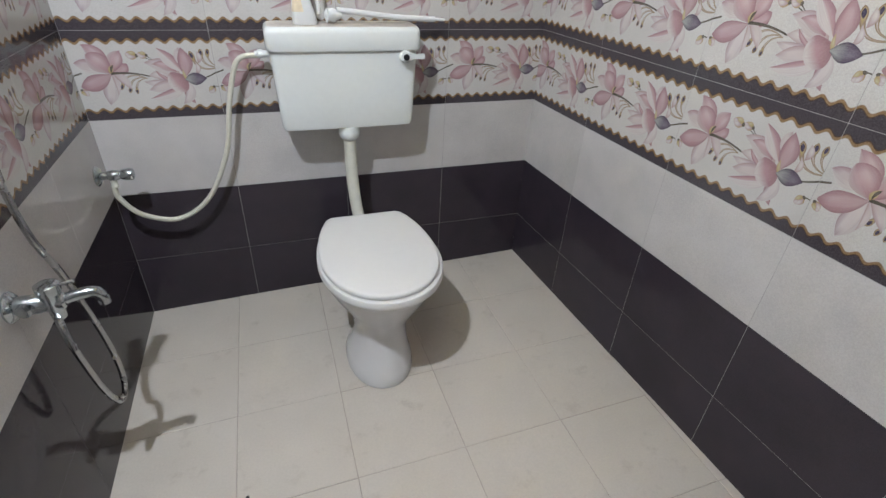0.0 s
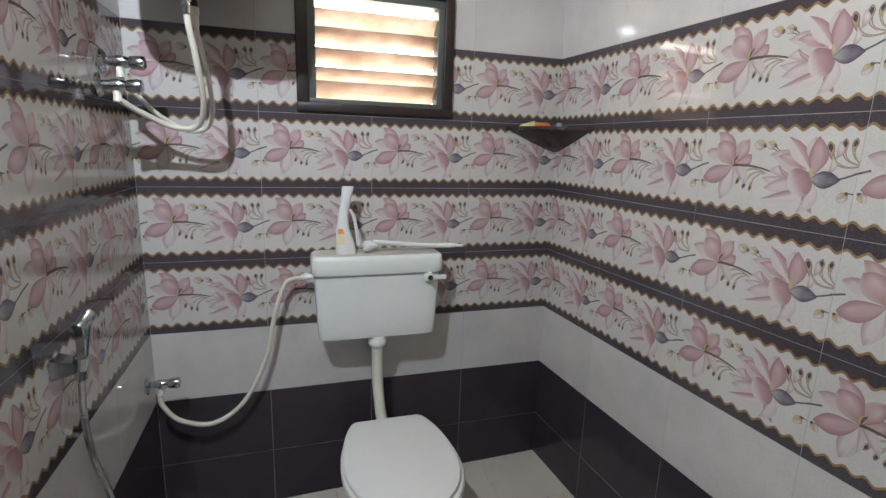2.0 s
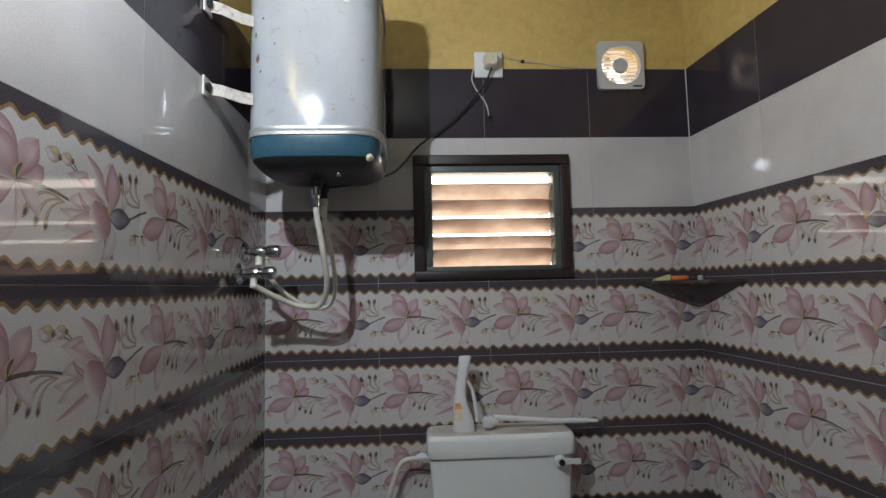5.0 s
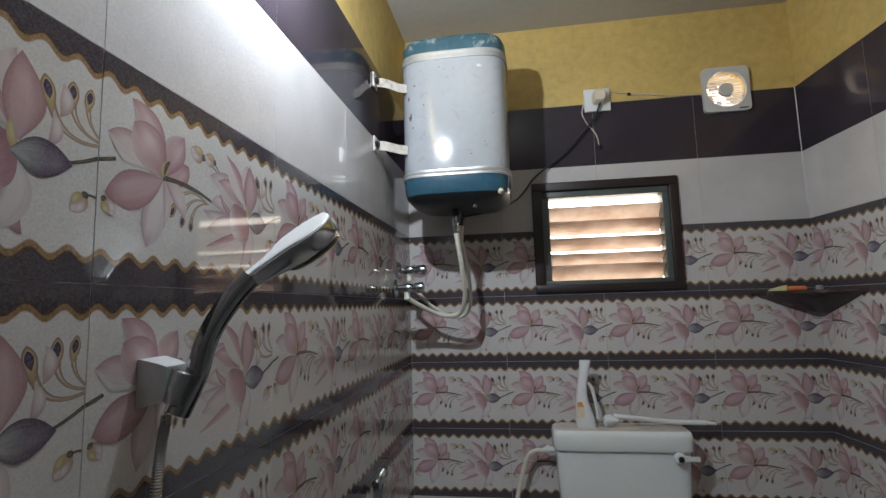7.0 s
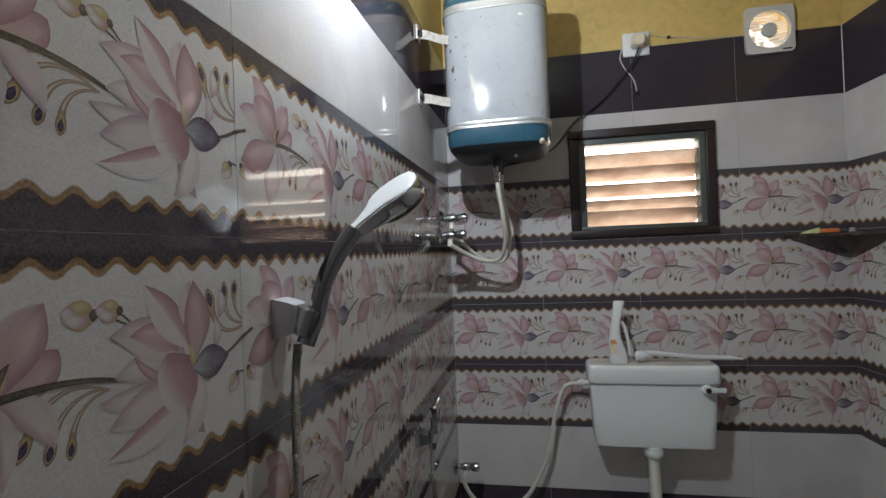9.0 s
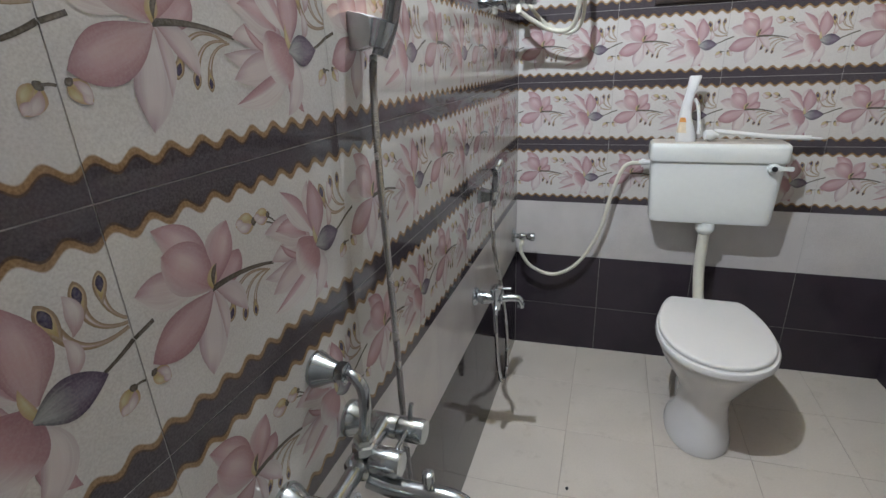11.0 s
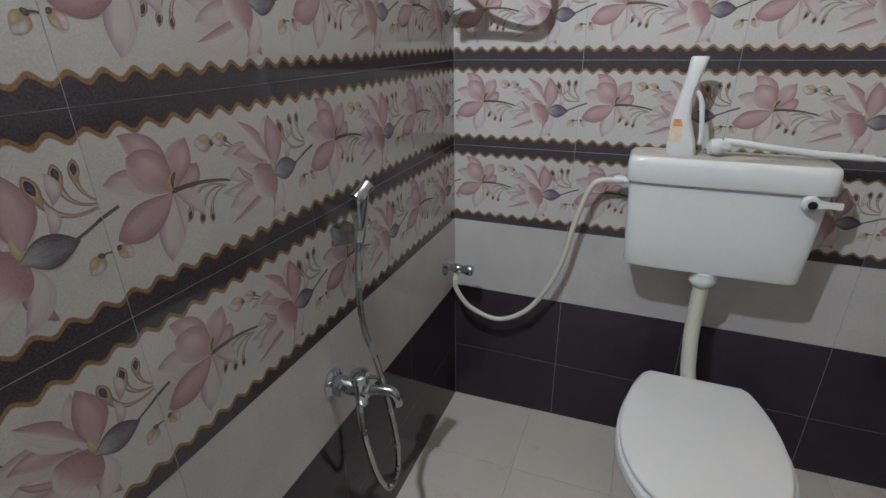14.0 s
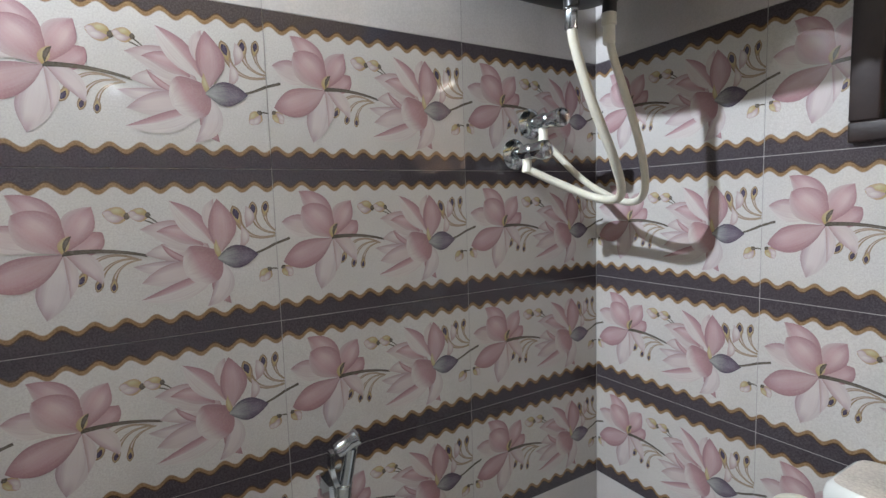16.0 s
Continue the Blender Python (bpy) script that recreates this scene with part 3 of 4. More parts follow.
bm = lathe(bmesh.new(), [(0, 0.010), (0.006, 0.018), (0.026, 0.020), (0.034, 0.015), (0.05, 0.008)], pose(0.700, -0.088, 1.046, 0, 0, 4), 22)
part("head", bm, m_white, brush)
bm = bmesh.new()
for i in range(120):
    a, s = random.uniform(0, 2 * math.pi), random.uniform(0.004, 0.03)
    c = Vector((0.700 + s, -0.088, 1.046))
    d = Vector((random.uniform(-0.3, 0.1), math.cos(a), math.sin(a))).normalized()
    q = c + d * 0.0205
    if q.z > 1.026:
        w = Vector((0.0006, 0, 0))
        bm.faces.new([bm.verts.new(p) for p in (c - w, c + w, q + w, q - w)])
part("bristles", bm, m_white, brush)

# ---------------------------------------------------------------- chrome fittings
def angle_valve(at, label, size=1.0):
    t = thing("angle_valve", Matrix.Translation(at) @ Matrix.Scale(size, 4), label, "tap", "chrome angle valves")
    part("flange", lathe(bmesh.new(), [(0, 0.026), (0.003, 0.027), (0.010, 0.020), (0.012, 0.012)], n=28), m_chrome, t)
    part("body", lathe(bmesh.new(), [(0.010, 0.010), (0.026, 0.010), (0.028, 0.0135), (0.040, 0.0145), (0.052, 0.0125), (0.056, 0.010)], n=24), m_chrome, t)
    part("knob", lathe(bmesh.new(), [(0.056, 0.009), (0.058, 0.0135), (0.066, 0.0150), (0.080, 0.0165), (0.086, 0.0150), (0.088, 0.011), (0.0865, 0.006)], n=24), m_chrome, t)
    part("outlet", lathe(bmesh.new(), [(0, 0.0080), (0.018, 0.0080), (0.019, 0.0088), (0.026, 0.0088), (0.027, 0.007)], pose(0.036, 0, -0.008, 0, 90, 0), 18), m_hose, t, "cream hose nut")
    return t


angle_valve((0.0, -0.095, 0.612), "chrome angle valve feeding the cistern hose", 1.12)
angle_valve((0.0, -0.205, 1.600), "chrome angle valve under the water heater", 1.18)
angle_valve((0.0, -0.250, 1.535), "chrome angle valve under the water heater", 1.18)

hose = thing("water_hose", (0, 0, 0), "cream plastic hose hanging from valve to cistern", "hose")
bm = tube(bmesh.new(), [(0.036, -0.095, 0.575), (0.040, -0.09, 0.53), (0.085, -0.075, 0.462), (0.183, -0.06, 0.428), (0.285, -0.055, 0.492), (0.365, -0.055, 0.645), (0.400, -0.055, 0.80), (0.432, -0.055, 0.905), (0.46, -0.052, 0.935), (0.505, -0.05, 0.938)], 0.0080, 14)
part("hose", bm, m_hose, hose)

for k, (pts, r) in enumerate((([(0.229, -0.312, 1.738), (0.232, -0.308, 1.69), (0.242, -0.28, 1.60), (0.244, -0.225, 1.50), (0.215, -0.175, 1.440), (0.150, -0.165, 1.437), (0.085, -0.205, 1.470), (0.040, -0.250, 1.502)], 0.0082),
                              ([(0.236, -0.230, 1.725), (0.240, -0.225, 1.68), (0.255, -0.195, 1.58), (0.258, -0.165, 1.49), (0.235, -0.140, 1.437), (0.180, -0.130, 1.430), (0.110, -0.155, 1.472), (0.055, -0.190, 1.540), (0.038, -0.205, 1.568)], 0.0068))):
    h = thing("heater_hose", (0, 0, 0), "cream flexible hose between water heater and valve", "hose", "heater hoses")
    part("hose", tube(bmesh.new(), pts, r, 14), m_hose, h)
    x, y, z = pts[0]
    part("end_nut", lathe(bmesh.new(), [(0, 0.010), (0.002, 0.0125), (0.020, 0.0125), (0.022, 0.010), (0.05, 0.0105), (0.052, 0.009)], pose(x, y, z + 0.025, 0, 90, 0), 8 if k == 0 else 18), m_chrome if k == 0 else m_hose, h, "hose end nut")

# jet spray with its holder, hose and tap
jet = thing("jet_spray", (0, -0.680, 0.936), "chrome hand jet spray resting in its wall holder", "hand spray")
bm = bmesh.new()
loft(bm, [[(x, a * sy, 0.012 + b * sz) for sy, sz in ((-1, -1), (1, -1), (1, 1), (-1, 1))] for x, a, b in ((0.0, 0.022, 0.020), (0.004, 0.023, 0.021), (0.022, 0.021, 0.016), (0.040, 0.017, 0.012))])
part("holder", bm, m_chrome, jet)
part("holder_ring", lathe(bmesh.new(), [(-0.014, 0.010), (-0.012, 0.013), (0.016, 0.015), (0.018, 0.011)], pose(0.046, 0.006, 0.012, 0, -80, 0), 20), m_chrome, jet)
bm = tube(bmesh.new(), [(0.043, 0.004, -0.02), (0.047, 0.008, 0.02), (0.052, 0.015, 0.06), (0.056, 0.020, 0.092)], 0.0115, 18)
part("grip", bm, m_chrome, jet)
part("spray_head", lathe(bmesh.new(), [(-0.022, 0.009), (-0.020, 0.0125), (-0.010, 0.0135), (-0.008, 0.0125), (0.008, 0.0130), (0.016, 0.0146), (0.021, 0.0142), (0.022, 0.010)], Matrix.Translation((0.057, 0.014, 0.100)) @ pose(0, 0, 0, 0, -32, 72), 24), m_chrome, jet)
bm = bmesh.new()
loft(bm, [[(x + a * sx, y, z) if abs(sy) < 0.1 else (x + a * sx, y + 0.004 * sy, z) for sx, sy in ((-1, -1), (1, -1), (1, 1), (-1, 1))] for x, y, z, a in ((0.056, -0.014, 0.094, 0.008), (0.058, -0.017, 0.070, 0.0075), (0.057, -0.013, 0.046, 0.0065), (0.054, -0.007, 0.030, 0.005))])
part("trigger", bm, m_chrome, jet)
bm = tube(bmesh.new(), [(0.043, 0.004, -0.018), (0.046, -0.012, -0.10), (0.058, -0.024, -0.19), (0.072, -0.005, -0.29), (0.084, 0.018, -0.44), (0.086, 0.036, -0.58), (0.082, 0.026, -0.66), (0.076, -0.008, -0.665), (0.072, -0.046, -0.58), (0.072, -0.076, -0.46), (0.072, -0.089, -0.38), (0.072, -0.090, -0.335)], 0.0062, 12, 36, 0.0009, 1)
part("steel_hose", bm, m_steel_hose, jet, "ribbed steel hose")

bib = thing("bib_tap", (0, -0.758, 0.632), "chrome two-way wall tap with a short spout", "tap")
part("flange", lathe(bmesh.new(), [(0, 0.030), (0.004, 0.031), (0.012, 0.024), (0.015, 0.016)], n=30), m_chrome, bib)
part("body", lathe(bmesh.new(), [(0.012, 0.019), (0.050, 0.019), (0.056, 0.017), (0.090, 0.016), (0.094, 0.012)], n=26), m_chrome, bib)
part("valve_body", lathe(bmesh.new(), [(-0.040, 0.010), (-0.036, 0.013), (-0.018, 0.014), (-0.014, 0.017), (0.020, 0.018), (0.024, 0.021), (0.040, 0.021), (0.043, 0.016)], pose(0.072, 0, 0, 0, -90, 0), 26), m_chrome, bib)
part("lever", tube(bmesh.new(), [(0.072, 0.0, 0.034), (0.09, 0.002, 0.036), (0.118, 0.005, 0.038)], 0.0042, 10), m_chrome, bib)
part("spout", tube(bmesh.new(), [(0.085, 0.002, 0.0), (0.115, 0.008, 0.004), (0.138, 0.012, 0.002), (0.148, 0.014, -0.012), (0.149, 0.014, -0.028)], 0.0115, 18), m_chrome, bib)
part("side_knob", lathe(bmesh.new(), [(0, 0.009), (0.004, 0.013), (0.016, 0.013), (0.018, 0.009)], pose(0.035, -0.017, 0.006, 0, 0, -90), 20), m_chrome, bib)

# wall mixer
MY, MZ = -1.650, 0.797
mixer = thing("wall_mixer", (0, MY, MZ), "chrome wall mixer with two handles, bent riser and long spout", "mixer tap")
for y in (-0.094, 0.086):
    part("flange", lathe(bmesh.new(), [(0, 0.030), (0.004, 0.031), (0.012, 0.029), (0.028, 0.0195), (0.034, 0.015)], Matrix.Translation((0, y, 0)), 32), m_chrome, mixer)
    leg = part("leg", lathe(bmesh.new(), [(0.030, 0.0165), (0.034, 0.019), (0.088, 0.019), (0.090, 0.0175)], Matrix.Translation((0, y, 0)), 28), m_chrome, mixer)
    knob = part("handle", lathe(bmesh.new(), [(0.091, 0.0175), (0.093, 0.020), (0.130, 0.020), (0.135, 0.0180), (0.1355, 0.010)], Matrix.Translation((0, y, 0)), 28), m_chrome, mixer)
    part("lever_pin", tube(bmesh.new(), [(0.110, y, 0.018), (0.111, y + 0.002, 0.032), (0.113, y + 0.004, 0.048)], 0.004, 10), m_chrome, knob)
part("crossbar", lathe(bmesh.new(), [(-0.090, 0.015), (-0.055, 0.0125), (-0.022, 0.013), (-0.018, 0.020), (0.018, 0.020), (0.022, 0.013), (0.055, 0.0125), (0.082, 0.015)], pose(0.068, 0, 0.004, 0, 0, 90), 26), m_chrome, mixer)
part("diverter_knob", lathe(bmesh.new(), [(0.082, 0.016), (0.086, 0.0205), (0.125, 0.0205), (0.130, 0.018), (0.1305, 0.01)], Matrix.Translation((0, 0.004, 0.010)), 26), m_chrome, mixer)
part("diverter_pin", tube(bmesh.new(), [(0.115, 0.018, 0.018), (0.118, 0.032, 0.026), (0.122, 0.046, 0.034)], 0.0035, 10), m_chrome, mixer)
spout = part("spout", tube(bmesh.new(), [(0.080, -0.004, -0.020), (0.11, -0.004, -0.026), (0.15, -0.003, -0.027), (0.198, 0.0, -0.028), (0.222, 0.001, -0.036), (0.232, 0.002, -0.056), (0.232, 0.002, -0.068)], 0.0145, 22), m_chrome, mixer)
part("spout_knob", lathe(bmesh.new(), [(0, 0.006), (0.014, 0.006), (0.015, 0.009), (0.028, 0.009), (0.030, 0.006)], pose(0.172, -0.002, -0.016, 0, -90, 0), 18), m_chrome, spout)
part("hose_outlet", lathe(bmesh.new(), [(0, 0.012), (0.02, 0.012), (0.021, 0.015), (0.04, 0.015), (0.042, 0.010), (0.06, 0.010)], pose(0.130, -0.002, -0.034, 0, 90, 0), 20), m_chrome, mixer)
part("riser_flange", lathe(bmesh.new(), [(0, 0.0265), (0.003, 0.0275), (0.007, 0.026), (0.026, 0.017), (0.036, 0.0145)], Matrix.Translation((0, 0.018, 0.141)), 32), m_chrome, mixer)
part("riser_nut", lathe(bmesh.new(), [(0.036, 0.014), (0.038, 0.0165), (0.050, 0.0165), (0.052, 0.012)], Matrix.Translation((0, 0.018, 0.141)), 6), m_chrome, mixer, "hexagonal nut")
part("riser", tube(bmesh.new(), [(0.045, 0.018, 0.141), (0.060, 0.017, 0.139), (0.074, 0.015, 0.124), (0.078, 0.010, 0.095), (0.076, 0.006, 0.06), (0.072, 0.002, 0.03)], 0.0088, 18), m_chrome, mixer)
part("riser_collar", lathe(bmesh.new(), [(0, 0.015), (0.003, 0.0185), (0.016, 0.0185), (0.018, 0.0155), (0.028, 0.015)], pose(0.074, 0.003, 0.022, 0, -90, 0), 6), m_chrome, mixer, "hexagonal collar")

# hand shower
HOSE_RUN = [(0.036, 0.0, -0.028), (0.036, -0.010, -0.08), (0.038, -0.018, -0.20), (0.040, -0.018, -0.34), (0.041, -0.016, -0.48), (0.042, -0.016, -0.62), (0.044, -0.017, -0.76), (0.050, -0.022, -0.90), (0.064, -0.045, -1.03), (0.086, -0.100, -1.11), (0.108, -0.170, -1.10), (0.126, -0.214, -1.01), (0.130, -0.228, -0.86), (0.130, -0.228, -0.69)]
shower = thing("hand_shower", (0, -1.430, 1.385), "chrome hand shower standing in a square wall holder", "shower")
bm = bmesh.new()
loft(bm, [[(x, 0.016 + a * sy, 0.006 + b * sz) for sy, sz in ((-1, -1), (1, -1), (1, 1), (-1, 1))] for x, a, b in ((0.0, 0.020, 0.026), (0.003, 0.021, 0.027), (0.024, 0.019, 0.022), (0.034, 0.017, 0.018))])
part("holder", bm, m_satin_metal, shower)
part("holder_cup", lathe(bmesh.new(), [(-0.020, 0.012), (-0.018, 0.0155), (0.018, 0.018), (0.020, 0.014)], pose(0.045, 0.012, 0.0, 0, -72, 20), 22), m_chrome, shower)
out_dir = Vector((0.38, 0.52, -0.75)).normalized()
along = Vector((0.477, 0.593, 0.648))
along = (along - out_dir * along.dot(out_dir)).normalized()
HM = Matrix.Translation((0.147, 0.098, 0.182)) @ Matrix((out_dir, along, out_dir.cross(along))).transposed().to_4x4()
neck = HM @ Vector((0.001, -0.088, 0))
grip = [Vector((0.042, 0.010, -0.03)), Vector((0.056, 0.020, 0.012))]
part("handle", tube(bmesh.new(), grip + [grip[-1].lerp(neck, 0.35) + Vector((-0.006, -0.006, 0.004)), grip[-1].lerp(neck, 0.7) + Vector((-0.005, -0.005, 0.003)), neck], 0.0128, 20), m_dark_chrome, shower)


def pear(back, front, grow):
    """Rings of the head's drop-shaped outline, thick towards the back and the spray side."""
    rings = []
    for k in range(23):
        t = k / 22
        y = -0.0905 + 0.1365 * t
        round_w = math.sqrt(max(0.0, 0.0455 ** 2 - y * y)) if y > -0.0455 else 0.0
        neck_w = 0.0125 + 0.026 * max(0.0, min(1.0, (y + 0.088) / 0.075)) ** 1.5
        w = max(round_w, neck_w if y < 0.0 else 0.0, 0.004) + grow
        f = front * (0.5 + 0.5 * min(1.0, t / 0.45)) * min(1.0, (1.0 - t) * 8.0 + 0.35)
        b = back * (1.0 - 0.3 * t)
        rings.append([HM @ Vector(((f if math.cos(a) > 0 else b) * math.copysign(abs(math.cos(a)) ** 0.35, math.cos(a)), y, w * math.copysign(abs(math.sin(a)) ** 0.5, math.sin(a)))) for a in (2 * math.pi * q / 28 for q in range(28))])
    return rings


head = part("head", loft(bmesh.new(), pear(0.004, 0.027, 0.0)), m_chrome, shower)
part("back_shell", loft(bmesh.new(), pear(0.0068, 0.001, -0.0030)), m_satin, head, "pale satin back shell")
part("spray_plate", lathe(bmesh.new(), [(0.0282, 0.040), (0.0305, 0.038), (0.0315, 0.030), (0.0318, 0.01)], HM, 36), m_plug, head, "cream plastic spray plate")
bm = box(bmesh.new(), 0.001, 0.017, 0.040, 0.0475, -0.012, 0.012, 0.002)
bm.transform(HM)
part("end_tab", bm, m_plug, head, "cream plastic tab")
bm = tube(bmesh.new(), HOSE_RUN, 0.0053, 12, 64, 0.0011, 1)
part("steel_hose", bm, m_steel_hose, shower, "ribbed steel hose")

# ---------------------------------------------------------------- water heater
GX, GY = 0.243, -0.272
heater = thing("water_heater", (0, 0, 0), "white storage water heater with teal caps and rust spots", "water heater")


def heater_ring(z, inset):
    return ring_round(GX, GY, z, 0.178 - inset, 0.160 - inset, 72, 4.3)


part("casing", loft(bmesh.new(), [heater_ring(z, i) for z, i in ((1.898, 0.002), (1.90, 0.0), (2.275, 0.0), (2.277, 0.002))]), m_enamel, heater)
part("lower_band", loft(bmesh.new(), [heater_ring(z, i) for z, i in ((1.878, 0.003), (1.880, -0.003), (1.886, -0.004), (1.890, -0.002), (1.896, -0.004), (1.902, -0.003), (1.904, 0.003))]), m_band, heater, "silver trim band")
part("upper_band", loft(bmesh.new(), [heater_ring(z, i) for z, i in ((2.270, 0.003), (2.272, -0.003), (2.280, -0.004), (2.286, -0.002), (2.292, -0.004), (2.298, -0.003), (2.300, 0.003))]), m_band, heater, "silver trim band")
part("upper_cap", loft(bmesh.new(), [heater_ring(z, i) for z, i in ((2.298, 0.0), (2.335, 0.001), (2.352, 0.008), (2.362, 0.024), (2.366, 0.05))]), m_teal_worn, heater, "teal cap with flaking paint")
part("lower_cap", loft(bmesh.new(), [heater_ring(z, i) for z, i in ((1.880, 0.0), (1.842, 0.001), (1.826, 0.006))], False, False), m_teal, heater, "dark teal cap")
part("underside", loft(bmesh.new(), [heater_ring(z, i) for z, i in ((1.8262, 0.006), (1.812, 0.018), (1.800, 0.045), (1.792, 0.09), (1.790, 0.12))]), m_underside, heater, "dark dished underside")
chips = random.Random(11)
for cx, cz, size, tall in ((0.098, 2.150, 0.004, 1.8), (0.105, 2.085, 0.006, 2.2), (0.112, 2.050, 0.003, 1.5), (0.120, 2.190, 0.003, 1.4), (0.150, 2.120, 0.002, 2.0), (0.205, 2.245, 0.003, 0.8), (0.222, 2.235, 0.002, 1.0), (0.335, 2.238, 0.010, 0.5), (0.215, 2.150, 0.0018, 1.0), (0.345, 1.985, 0.002, 1.0), (0.300, 1.945, 0.004, 0.35), (0.375, 2.080, 0.002, 1.6)):
    bm = bmesh.new()
    ring = []
    for k in range(11):
        a, q = 2 * math.pi * k / 11, chips.uniform(0.55, 1.2)
        x = cx + size * q * math.cos(a)
        y = GY - 0.160 * (1 - abs((x - GX) / 0.178) ** 4.3) ** (1 / 4.3)
        ring.append((x, y, cz + size * tall * q * math.sin(a)))
    loft(bm, [[(x, y + 0.0006, z) for x, y, z in ring], [(x, y - 0.0004, z) for x, y, z in ring]])
    part("paint_chip", bm, m_bracket if size > 0.008 else m_rust, heater, "chipped paint showing rust", None)
for dx, dy in ((0.0, 0.043), (-0.01, -0.042)):
    part("outlet", lathe(bmesh.new(), [(0, 0.016), (0.03, 0.016), (0.031, 0.012), (0.055, 0.012)], pose(0.236 + dx * 0.3, GY + dy, 1.800, 0, 90, 0), 18), m_black, heater, "black pipe stub")
part("pilot_lamp", lathe(bmesh.new(), [(0, 0.010), (0.008, 0.010), (0.012, 0.006)], Matrix.Translation((0.386, -0.402, 1.829)) @ pose(0, 0, 0, 0, 50, -50), 16), m_plug, heater, "small amber lens")
part("drain_plug", lathe(bmesh.new(), [(0, 0.008), (0.012, 0.008), (0.014, 0.005)], pose(0.30, -0.36, 1.801, 0, 90, 0), 12), m_chrome, heater)
for z in (1.964, 2.174):
    bm = bmesh.new()
    for h0, h1 in ((0.0, 0.030),):
        path = [(0.010, -0.478), (0.030, -0.468), (0.048, -0.446), (0.066, -0.424), (0.090, -0.410)]
        loft(bm, [[(x - 0.0012, y, z + h0), (x + 0.0012, y - 0.0015, z + h0), (x + 0.0012, y - 0.0015, z + h1), (x - 0.0012, y, z + h1)] for x, y in path])
    br = part("bracket", bm, m_bracket, heater, "cream steel strap with rust")
    part("bracket_plate", box(bmesh.new(), 0.001, 0.006, -0.505, -0.462, z - 0.008, z + 0.040, 0.001), m_bracket, br)
    part("bolt", lathe(bmesh.new(), [(0, 0.010), (0.010, 0.010), (0.012, 0.006)], Matrix.Translation((0.006, -0.490, z + 0.016)), 6), m_black, br, "dark bolt head")

# ---------------------------------------------------------------- window
window = thing("window_1", (0, 0, 0), "small louvred window with frosted glass in a dark wooden frame", "window", "", "structure")
x0, x1, z0, z1 = 0.498, 1.042, 1.508, 1.938
for name, q in (("frame_top", (x0, x1, z1 - 0.034, z1)), ("frame_bottom", (x0, x1, z0, z0 + 0.030)), ("frame_left", (x0, x0 + 0.038, z0 + 0.030, z1 - 0.034)), ("frame_right", (x1 - 0.034, x1, z0 + 0.030, z1 - 0.034))):
    part(name, box(bmesh.new(), q[0], q[1], -0.014, 0.03, q[2], q[3], 0.003), m_wood, window, "dark brown painted wood")
a0, a1, b0, b1 = 0.534, 1.014, 1.535, 1.904
for name, q in (("sash_top", (a0, a1, b1 - 0.026, b1)), ("sash_bottom", (a0, a1, b0, b0 + 0.018)), ("sash_left", (a0, a0 + 0.028, b0 + 0.018, b1 - 0.026)), ("sash_right", (a1 - 0.028, a1, b0 + 0.018, b1 - 0.026))):
    part(name, box(bmesh.new(), q[0], q[1], 0.0, 0.06, q[2], q[3], 0.002), m_green_frame, window, "dark green painted metal")
part("reveal", box(bmesh.new(), a0, a1, 0.062, 0.118, 1.530, 1.534), m_green_frame, window)
for z, tilt in ((1.812, 49), (1.762, 62), (1.697, 63), (1.634, 62), (1.585, 54)):
    bm = box(bmesh.new(), -0.217, 0.217, -0.0025, 0.0025, -0.046, 0.046, 0.001)
    part("louvre", bm, m_louvre, window, "stained frosted glass louvre", 30, pose(0.774, 0.055, z, tilt, 0, 0))

# ---------------------------------------------------------------- exhaust fan
FX, FZ = 1.2435, 2.258
fan = thing("exhaust_fan", (FX, 0, FZ), "small square white wall exhaust fan with round grille", "exhaust fan")
bm = bmesh.new()
n = 64
outer, inner, back_o, back_i = [], [], [], []
for i in range(n):
    t = 2 * math.pi * i / n
    c, s = math.cos(t), math.sin(t)
    q = 0.0835 / max(abs(c), abs(s))
    q = min(q, 0.112)
    outer.append((q * c, -0.016, (q * s) * 1.05))
    inner.append((0.0715 * c, -0.018, 0.0715 * s))
    back_o.append((q * c, -0.0005, (q * s) * 1.05))
    back_i.append((0.0705 * c, -0.002, 0.0705 * s))
loft(bm, [back_o, outer, inner, back_i], False, False)
part("housing", bm, m_fan, fan, "", 30)
part("hub", lathe(bmesh.new(), [(0, 0.027), (0.003, 0.028), (0.012, 0.025), (0.0125, 0.01)], pose(0, -0.004, 0, 0, 0, -90), 32), m_fan, fan)
for k in range(5):
    bm = bmesh.new()
    a = 2 * math.pi * k / 5 + 0.4
    pts = []
    for r, w, tw in ((0.020, 0.010, 0.008), (0.035, 0.014, 0.007), (0.052, 0.016, 0.005)):
        pts.append([Matrix.Rotation(a, 3, "Y") @ Vector((r * 1.2, 0.050 + s * tw * 0.6, s * w)) for s in (-1, 1)])
    for p, q in zip(pts, pts[1:]):
        bm.faces.new([bm.verts.new(v) for v in (p[0], p[1], q[1], q[0])])
    ob = part("blade", bm, m_fan, fan)
    ob.modifiers.new("thickness", "SOLIDIFY").thickness = 0.0015
for i in range(13):
    z = -0.066 + 0.011 * i
    w = math.sqrt(max(0.0, 0.0735 ** 2 - z * z))
    if w > 0.012:
        part("shutter_flap", box(bmesh.new(), -w, w, -0.0006, 0.0006, -0.0038, 0.0038), m_flap, fan, "thin translucent shutter flap", 30, pose(0, 0.020, z, 14, 0, 0))
part("name_plate", box(bmesh.new(), 0.040, 0.072, -0.0172, -0.0158, -0.080, -0.075), m_underside, fan, "small dark nameplate")

